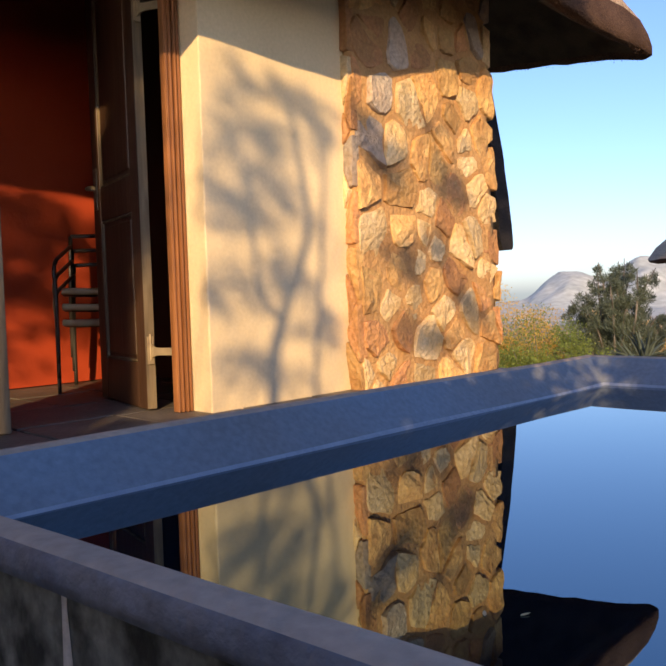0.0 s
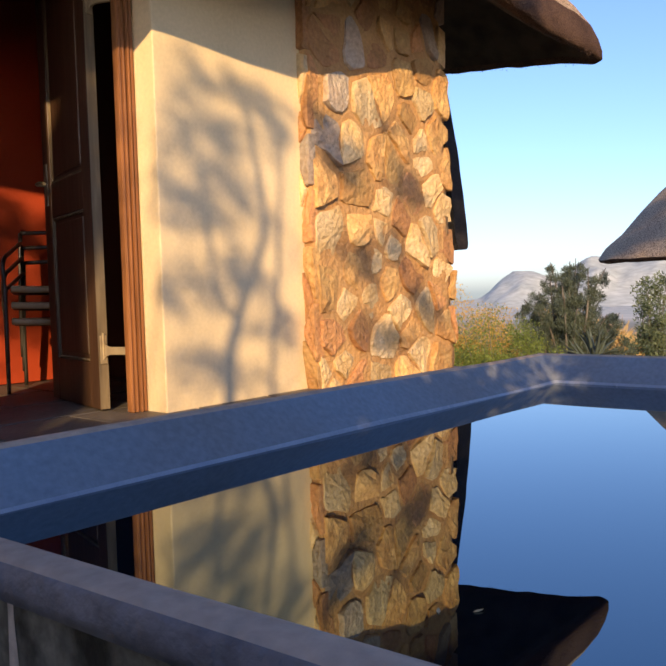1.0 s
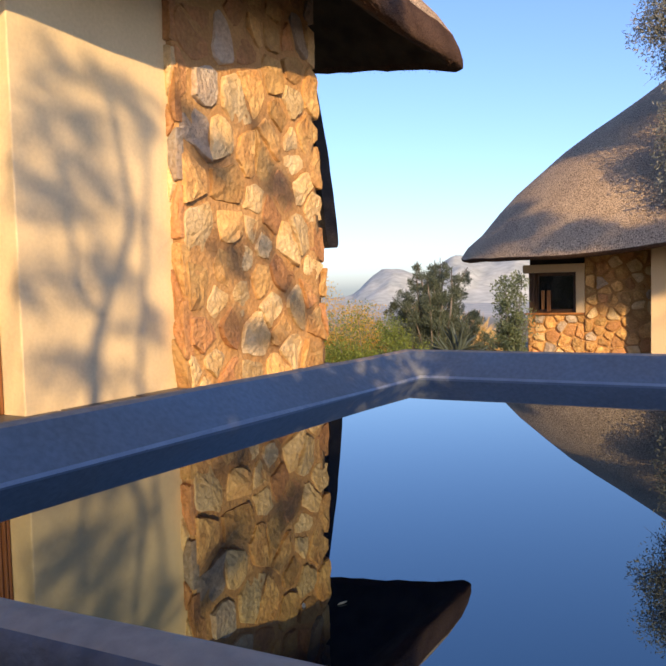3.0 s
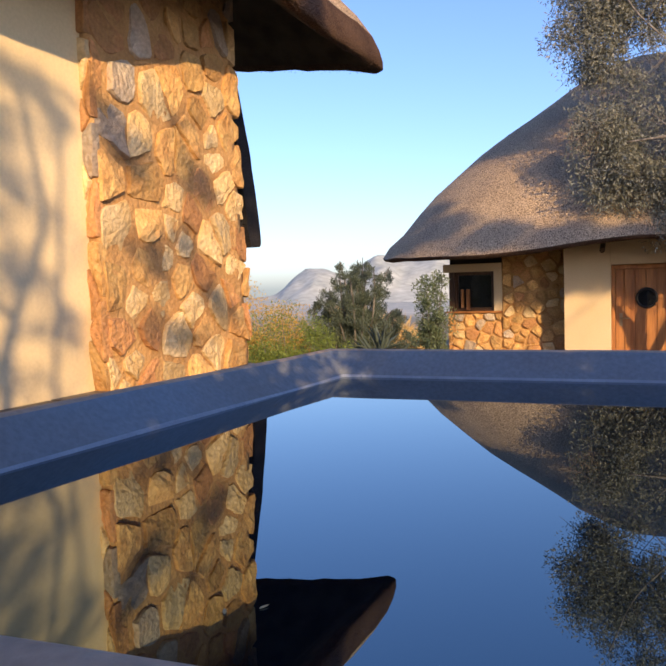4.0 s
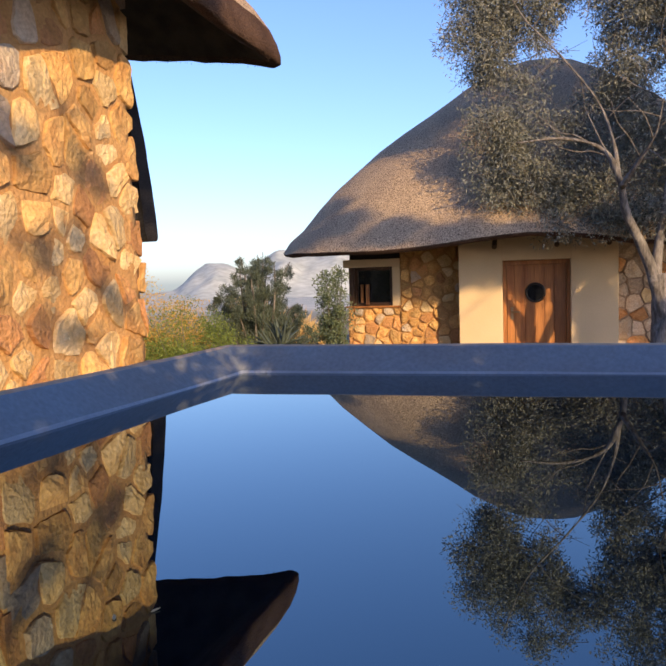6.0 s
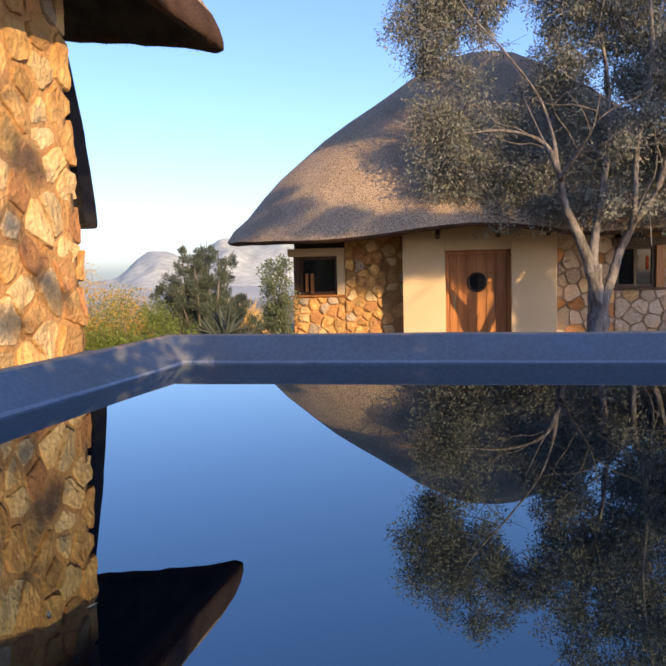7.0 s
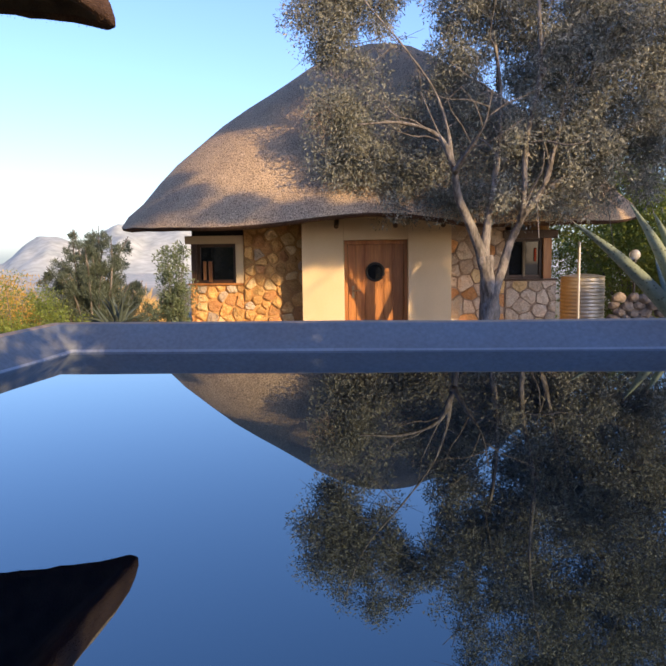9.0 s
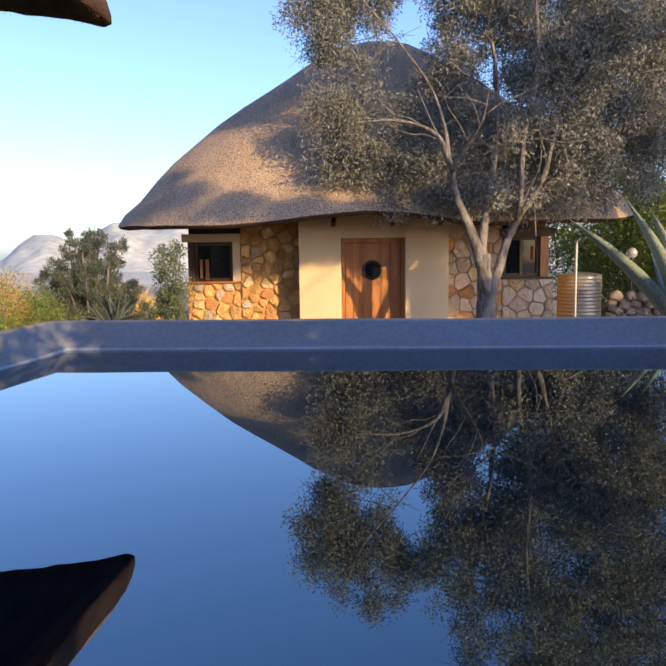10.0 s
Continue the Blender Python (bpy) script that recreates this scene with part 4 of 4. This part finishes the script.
bush("shrub", 1.75, 8.9, 2.3, 1.4, 2.06, YELLOW_LEAF, 90000, 0.030, "yellow-green feathery bush catching the evening sun", tufts=190, seed=2)
bush("shrub", 2.10, 7.3, 1.7, 1.0, 1.66, GREEN_LEAF, 80000, 0.027, "dense fresh green bush", tufts=150, seed=3)
spray_bush(3.30, 8.5, 1.30, 2.32, 30, DARK_LEAF, 85000, "dark grey-green bush with feathery upright sprays", 4)
bush("shrub", 4.31, 8.52, 0.50, 0.5, 1.87, SAGE_LEAF, 14000, 0.042, "slim green bush beside the cottage", tufts=90, seed=6, spires=((-0.05, 0, 1.93, 0.10), (0.12, 0, 1.97, 0.10)))
bush("shrub", 4.7, 11.2, 2.6, 1.6, 1.50, DRY_LEAF, 24000, 0.24, "clump of dry straw-coloured grass", seed=7, width=0.06, droop=-0.8)
bush("tree", 14.6, 8.0, 4.6, 3.5, 4.2, GREEN_LEAF, 42000, 0.09, "leafy green tree behind the cottage", tufts=180, seed=8)
bush("tree", 12.6, 10.2, 2.2, 2.0, 2.6, GREEN_LEAF, 26000, 0.07, "bright green bushy tree behind the cottage", tufts=90, seed=9)
bush("tree", 13.2, 5.2, 3.4, 3.0, 4.6, GREEN_LEAF, 30000, 0.09, "tall leafy green tree past the tank", tufts=140, seed=10)
agave(2.53, 6.01, 1.23, 0.32, 22, 21, "small green agave at the bush's foot, painted dark for shade", AGAVE_DARK)
agave(4.66, 2.12, 1.27, 0.92, 0, 22, "large spotted grey-green agave beside the pool", AGAVE_LEAF,
      tips=((-0.40, 0.61, 0.77), (-0.20, 0.34, 0.88), (-0.13, 0.22, 0.82), (0.30, -0.50, 0.60), (0.10, -0.30, 0.90),
            (0.35, 0.10, 0.80), (0.50, -0.20, 0.50), (0.35, 0.45, 0.55), (-0.05, -0.10, 0.98), (-0.10, -0.62, 0.45)), wide=0.14)


def stones_behind():
    rng = random.Random(9)
    for k in range(84):
        bm = bmesh.new()
        bmesh.ops.create_icosphere(bm, subdivisions=2, radius=rng.uniform(0.075, 0.105))
        o = rng.uniform(0, 50)
        for v in bm.verts:
            v.co *= 1 + 0.5 * noise.noise(v.co * 9 + Vector((o, 0, 0)))
            v.co.z *= 0.8
        col, row = k % 7, k // 7
        ob = part("rock", bm, ROCK)
        ob.location = (9.56 + 0.11 * (col + 0.5 * (row % 2)) + rng.uniform(-0.03, 0.03), 5.50 - 0.13 * (col + 0.5 * (row % 2)), 0.07 + 0.103 * row)
        tagged(ob, "rough grey-brown rock in a dry-stacked wall", "rock", "rocks of the dry wall")


def water_tank():
    m = H2 @ Matrix.Translation((3.66, 2.2, 0))
    root = thing("water_tank", m, "corrugated steel rainwater tank beside the cottage", "tank")
    rows = []
    for k in range(111):
        z = k * 1.44 / 110
        r = 0.36 + 0.008 * math.cos(k / 110 * 24 * math.tau)
        rows.append([(r * math.cos(a), r * math.sin(a), z) for a in [q * math.tau / 40 for q in range(40)]])
    bm = grid_mesh(rows, closed=True)
    bm.verts.ensure_lookup_table()
    part("shell", bm, TANK, root, smooth=True)
    bm = bmesh.new()
    bmesh.ops.create_cone(bm, cap_ends=True, segments=40, radius1=0.37, radius2=0.12, depth=0.04, matrix=Matrix.Translation((0, 0, 1.46)))
    part("lid", bm, TANK, root)
    m = H2 @ Matrix.Translation((3.40, 1.5, 0))
    pole = thing("pole", m, "slim galvanised steel pole", "pole")
    part("shaft", tube([(0, 0, 0), (0, 0, 1.98)], 0.022, 12), GALV, pole)
    part("cap", tube([(0, 0, 1.98), (0, 0, 2.0), (0, 0, 2.02)], [0.028, 0.028, 0.008], 12), GALV, pole)


water_tank()


def globe_lamp():
    root = thing("garden_lamp", Matrix.Translation((9.71, 5.29, 0)), "garden lamp with a round glass globe on a post", "lamp")
    part("post", tube([(0, 0, 0), (0, 0, 1.72)], 0.018, 12), IRON, root)
    part("collar", tube([(0, 0, 1.70), (0, 0, 1.73), (0, 0, 1.745)], [0.03, 0.03, 0.02], 14), IRON, root)
    bm = bmesh.new()
    bmesh.ops.create_uvsphere(bm, u_segments=24, v_segments=16, radius=0.075, matrix=Matrix.Translation((0, 0, 1.80)))
    part("globe", bm, OPAL, root, "round opal glass globe", smooth=True)


globe_lamp()


def chair():
    """Stacking chair; its front looks along -y."""
    root = thing("chair", H1 @ pose(0.28, 1.30, 0, 0, 0, -35), "stacking armchair with dark steel tube frame and pale wooden seat edge", "chair", "stacked chairs")
    rim = []
    for k in range(28):
        a = k * math.tau / 28
        ca, sa = math.cos(a), math.sin(a)
        rim.append((0.225 * abs(ca) ** 0.7 * (1 if ca >= 0 else -1), 0.215 * abs(sa) ** 0.7 * (1 if sa >= 0 else -1)))
    rows = [[(x * f, y * f, z - 0.012 * (1 - f)) for x, y in rim] for f, z in ((0.3, 0.352), (0.94, 0.350), (1.0, 0.364), (0.99, 0.380), (0.88, 0.388), (0.3, 0.388))]
    bm = grid_mesh(rows, closed=True)
    bm.verts.ensure_lookup_table()
    bm.faces.new([bm.verts[k] for k in range(28)])
    bm.faces.new([bm.verts[140 + k] for k in range(28)])
    part("seat", bm, LEAF_WOOD, root, "rounded brown seat", smooth=True)
    part("seat_edge", tube(smooth_line([(-0.20, -0.205, 0.376), (-0.07, -0.226, 0.371), (0.07, -0.226, 0.371), (0.20, -0.205, 0.376)], 5), 0.018, 8), SEAT_WOOD, root, "pale rounded front edge", smooth=True)
    for sx in (-1, 1):
        part("leg", tube(smooth_line([(sx * 0.235, -0.20, 0.0), (sx * 0.235, -0.19, 0.36), (sx * 0.24, -0.19, 0.47), (sx * 0.235, -0.15, 0.535), (sx * 0.22, -0.02, 0.575), (sx * 0.19, 0.20, 0.64)], 6), 0.011, 8), STEEL, root, smooth=True)
        part("leg", tube(smooth_line([(sx * 0.21, 0.25, 0.0), (sx * 0.20, 0.20, 0.38), (sx * 0.19, 0.235, 0.70)], 5), 0.011, 8), STEEL, root, smooth=True)
    part("back_rail", tube(smooth_line([(-0.19, 0.235, 0.70), (-0.08, 0.255, 0.705), (0.08, 0.255, 0.705), (0.19, 0.235, 0.70)], 4), 0.012, 8), STEEL, root, smooth=True)
    return root


first_chair = chair()
for k in (1, 2):
    copy_thing(first_chair, H1 @ pose(0.28 - 0.006 * k, 1.30 - 0.008 * k, 0.083 * k, 0, 0, -35 + k))


# ---------------------------------------------------------------- unseen planting set behind the viewer to shade the pool and dapple the walls
def shade_hedge():
    # Made-up hedge out of view; top heights decide where the coping is lit.
    rng = np.random.default_rng(31)
    root = thing("hedge", Matrix.Translation((0.8, -1.6, 0)), "unseen dense dark green hedge, added to shade the pool", "hedge")
    cs, rs = [], []
    for k in range(1400):
        x = rng.uniform(-3.4, 3.4)
        wx = x + 0.8
        top = 2.70 if wx < -0.48 else (2.88 if wx < -0.03 else (2.62 if wx < 0.97 else 2.98))
        cs.append((x, rng.uniform(-0.25, 0.25), rng.uniform(0.1, top)))
        rs.append(rng.uniform(0.10, 0.18))
    leaf_cloud("foliage", cs, np.array(rs)[:, None], 150000, 0.10, DARK_LEAF, root, rng, width=0.6)
    cs = [(rng.uniform(-0.88, 0.32), rng.uniform(-0.2, 0.2), rng.uniform(2.6, 3.10)) for k in range(95)]
    leaf_cloud("shoots", cs, rng.uniform(0.04, 0.09, 95)[:, None], 2400, 0.06, DARK_LEAF, root, rng, width=0.5, label="loose leafy shoots on top")
    bm = bmesh.new()
    for k in range(22):
        x = -3.2 + k * 0.31
        tube([(x, 0, 0), (x + 0.05, 0.05, 1.2), (x, 0, 2.2)], [0.03, 0.02, 0.008], 6, bm)
    part("stem_mass", bm, BARK, root)["kind"] = "stuff"


def shade_tree(x, y, trunk_r, height, masses, leaves, seed, label, lean=0.0, shoots=(), reach=10.3, tuft=(0.10, 0.24), leaf=0.09, limb_r=0.035):
    """A tree whose crown is made of masses (x, y, z, half-width, half-height, tufts) measured from its foot."""
    rng = np.random.default_rng(seed)
    root = thing("tree", Matrix.Translation((x, y, 0)), label, "tree")
    part("trunk", tube(smooth_line([(0, 0, 0), (0.05, 0, height * 0.3), (-0.05 + lean * 0.5, 0, height * 0.6), (lean, 0, height)], 6), [trunk_r * (1 - 0.02 * k) for k in range(19)], 10), BARK, root, smooth=True)
    cs, rs = [], []
    for mx, my, mz, w, h, n in masses:
        start = Vector((lean * min(1, mz / height * 0.6), 0, mz * 0.55))
        part("limb", tube(smooth_line([start, Vector((mx * 0.5, my * 0.5, mz * 0.8)), Vector((mx, my, mz))], 5), [limb_r * (1 - 0.085 * q) for q in range(11)], 7), BARK, root, smooth=True)
        for _ in range(n):
            v = rng.normal(size=3)
            v = v / np.linalg.norm(v) * rng.random() ** 0.4
            cs.append((mx + v[0] * w, my + v[1] * w * 0.7, mz + v[2] * h))
            rs.append(rng.uniform(*tuft))
    for pts, r in shoots:
        ends = [up_sun(*p, reach) - Vector((x, y, 0)) for p in pts]
        line = smooth_line([Vector((ends[0].x, ends[0].y, 0)), Vector((ends[0].x, ends[0].y, ends[0].z * 0.6))] + ends, 5)
        part("limb", tube(line, [r * (1 - 0.6 * q / len(line)) for q in range(len(line))], 7), BARK, root, smooth=True)
    leaf_cloud("crown", cs, np.array(rs)[:, None], leaves, leaf, OLIVE_LEAF, root, rng, width=0.4)


shade_hedge()
def up_sun(x, y, z, d):
    """The place d metres from (x, y, z) towards the sun."""
    return Vector((x, y, z)) + sun_from * d


def crown_of(foot, targets):
    """Crown masses that lie up-sun of the given places: (x, y, z, distance, half-width, half-height, tufts)."""
    out = []
    for x, y, z, d, w, h, n in targets:
        p = up_sun(x, y, z, d)
        out.append((p.x - foot[0], p.y - foot[1], p.z, w, h, n))
    return out


def beyond(frame_of, spots, d):
    """Crown targets d metres up-sun of places given in a house's own coordinates: (x, y, z, half-width, half-height, tufts)."""
    return [(*(frame_of @ Vector((x, y, z))), d, w, h, n) for x, y, z, w, h, n in spots]


def on_wall(u, z):
    return tuple(H1 @ Vector((u, 0, z)))


# Unseen tree; crown placed to dapple the first house and shade its doorway.
foot = (-1.5, -6.2)
shade_tree(*foot, 0.20, 5.8, crown_of(foot, beyond(H1, [
    (0.32, 0, 1.02, 0.17, 0.30, 24), (0.13, 0, 0.92, 0.10, 0.24, 13), (0.19, 0, 1.40, 0.12, 0.10, 8), (0.53, 0, 1.38, 0.14, 0.10, 10), (0.42, 0, 1.16, 0.14, 0.12, 9), (0.76, 0, 1.22, 0.08, 0.16, 6),
    (0.68, 0, 0.31, 0.10, 0.08, 7), (0.40, 0, 0.10, 0.16, 0.05, 8), (0.16, 0, 0.20, 0.10, 0.06, 6), (0.05, 0, 0.50, 0.05, 0.14, 6), (0.45, 0, 0.58, 0.09, 0.12, 7), (0.22, 0, 0.55, 0.06, 0.12, 4), (0.50, 0, 0.80, 0.35, 0.60, 10),
    (1.20, 0, 1.12, 0.14, 0.12, 15), (1.75, 0, 1.06, 0.14, 0.12, 17), (1.95, 0, 0.35, 0.14, 0.12, 15), (1.50, 0, 0.20, 0.18, 0.08, 17), (1.35, 0, 0.62, 0.11, 0.10, 10), (1.05, 0, 1.30, 0.10, 0.08, 7), (1.62, 0, 0.70, 0.09, 0.10, 8), (1.60, 0, 1.36, 0.2, 0.06, 7),
    (4.05, 0.95, 1.20, 0.12, 0.40, 58),
    (-0.12, 0.2, 1.05, 0.06, 0.50, 27), (0.0, 0.45, 1.0, 0.09, 0.50, 102), (0.05, 0.75, 0.65, 0.09, 0.50, 102), (0.0, 0.55, 1.40, 0.10, 0.30, 85), (-0.45, 0.3, 0.60, 0.15, 0.35, 27),
    (0.15, 1.78, 0.95, 0.45, 0.16, 110), (0.10, 1.78, 0.55, 0.45, 0.25, 120), (-0.30, 1.78, 0.25, 0.40, 0.16, 24), (0.10, 1.78, 1.45, 0.55, 0.22, 153)], 9.0)), 18216, 41, "tree with an open leafy crown",
    shoots=(([on_wall(0.34, 0.05), on_wall(0.42, 0.38), on_wall(0.54, 0.62), on_wall(0.60, 0.80), on_wall(0.57, 1.03), on_wall(0.50, 1.35)], 0.026),
            ([on_wall(0.36, 0.10), on_wall(0.41, 0.34), on_wall(0.29, 0.49), on_wall(0.26, 0.73), on_wall(0.24, 1.03)], 0.020),
            ([on_wall(0.62, 0.05), on_wall(0.68, 0.60), on_wall(0.72, 1.05), on_wall(0.76, 1.30)], 0.015)), reach=6.0, tuft=(0.04, 0.09), leaf=0.05, limb_r=0.006)
# Added out of view to shade the cottage's lower left roof.
foot = (3.0, -5.4)
shade_tree(*foot, 0.05, 7.2, crown_of(foot, [(4.90, 11.3, 2.58, 17.0, 0.35, 0.18, 20), (4.92, 10.19, 2.42, 16.0, 0.4, 0.16, 22), (5.19, 9.0, 2.30, 15.0, 0.45, 0.12, 20), (5.7, 8.07, 2.22, 14.2, 0.45, 0.10, 14), (6.3, 7.4, 2.22, 13.6, 0.4, 0.10, 12), (6.9, 6.9, 2.25, 13.2, 0.4, 0.12, 12)]), 9000, 42, "tall thin tree with a high crown")
# Added out of view to shade the cottage's right side, olive and tank.
foot = (8.4, -4.6)
shade_tree(*foot, 0.14, 6.2, crown_of(foot, beyond(H2, [
    (0.92, 0, 1.22, 0.18, 0.48, 44), (1.70, 0.5, 1.35, 0.35, 0.60, 80), (2.45, 0.5, 1.25, 0.35, 0.60, 80), (1.45, -1.5, 1.00, 0.15, 0.42, 34),
    (1.6, -1.5, 3.6, 0.6, 0.6, 26), (2.5, -1.5, 3.9, 0.8, 0.8, 14), (1.8, -1.5, 5.0, 0.9, 0.7, 6), (3.1, -1.5, 2.9, 0.6, 0.5, 10), (3.9, 0.2, 2.6, 0.40, 0.25, 44), (3.3, -0.6, 2.50, 0.32, 0.18, 26), (3.7, 2.0, 0.9, 0.2, 0.5, 22), (3.95, 0.0, 1.0, 0.35, 0.32, 40)], 11.0)), 42000, 43, "broad leafy tree with a dense crown")
stones_behind()


def straw_fringe(house, name, line, count, length, seed):
    """Loose straw ends along a thatch edge; line(f) gives a place and its outward way."""
    rng = random.Random(seed)
    vs, fs = [], []
    for k in range(count):
        p, out = line(rng.random())
        p = Vector(p) + Vector((rng.gauss(0, 0.012), rng.gauss(0, 0.012), rng.uniform(-0.01, 0.10)))
        d = (Vector(out) * rng.uniform(0.3, 1.0) + Vector((rng.gauss(0, 0.35), rng.gauss(0, 0.35), -0.75 + rng.gauss(0, 0.3)))).normalized()
        s = d.cross(Vector((rng.gauss(0, 1), rng.gauss(0, 1), rng.gauss(0, 1)))).normalized() * 0.0022
        e = p + d * length * rng.uniform(0.4, 1.3)
        i = len(vs)
        vs += [p - s, p + s, e]
        fs.append((i, i + 1, i + 2))
    me = bpy.data.meshes.new(name)
    me.from_pydata([tuple(v) for v in vs], [], fs)
    me.materials.append(THATCH_CUT)
    ob = new(name, me)
    ob.parent = house
    ob["kind"] = "stuff"
    return ob


def front_lip(f):
    return (0.4 + 2.9 * f, -0.59, 2.05 - 0.23 / (1 + math.exp((0.4 + 2.9 * f - 0.82) / 0.15))), (0, -1, 0)


def end_lip(f):
    return (3.45, -0.50 + 1.8 * f, 2.05 + 0.016 + 0.16 * 1.8 * f), (1, 0, 0)


straw_fringe(HOUSE_A, "straw_end", front_lip, 1800, 0.015, 51)
straw_fringe(HOUSE_A, "straw_end", end_lip, 700, 0.010, 52)


def floating_leaf(x, y, turn):
    bm = bmesh.new()
    pts = [(-0.006, 0, 0), (-0.002, 0.0022, 0.0006), (0.003, 0.0018, 0.0008), (0.007, 0, 0.0012), (0.003, -0.0018, 0.0008), (-0.002, -0.0022, 0.0006)]
    bm.faces.new([bm.verts.new(p) for p in pts])
    ob = part("fallen_leaf", bm, DRY_LEAF)
    ob.matrix_world = pose(x, y, WATER_Z + 0.0008, 0, 0, turn)
    return tagged(ob, "tiny dry leaf floating on the water", "leaf", "leaves on the water")


for x, y, turn in ((0.185, 0.73, 20), (0.145, 0.735, 80)):
    floating_leaf(x, y, turn)
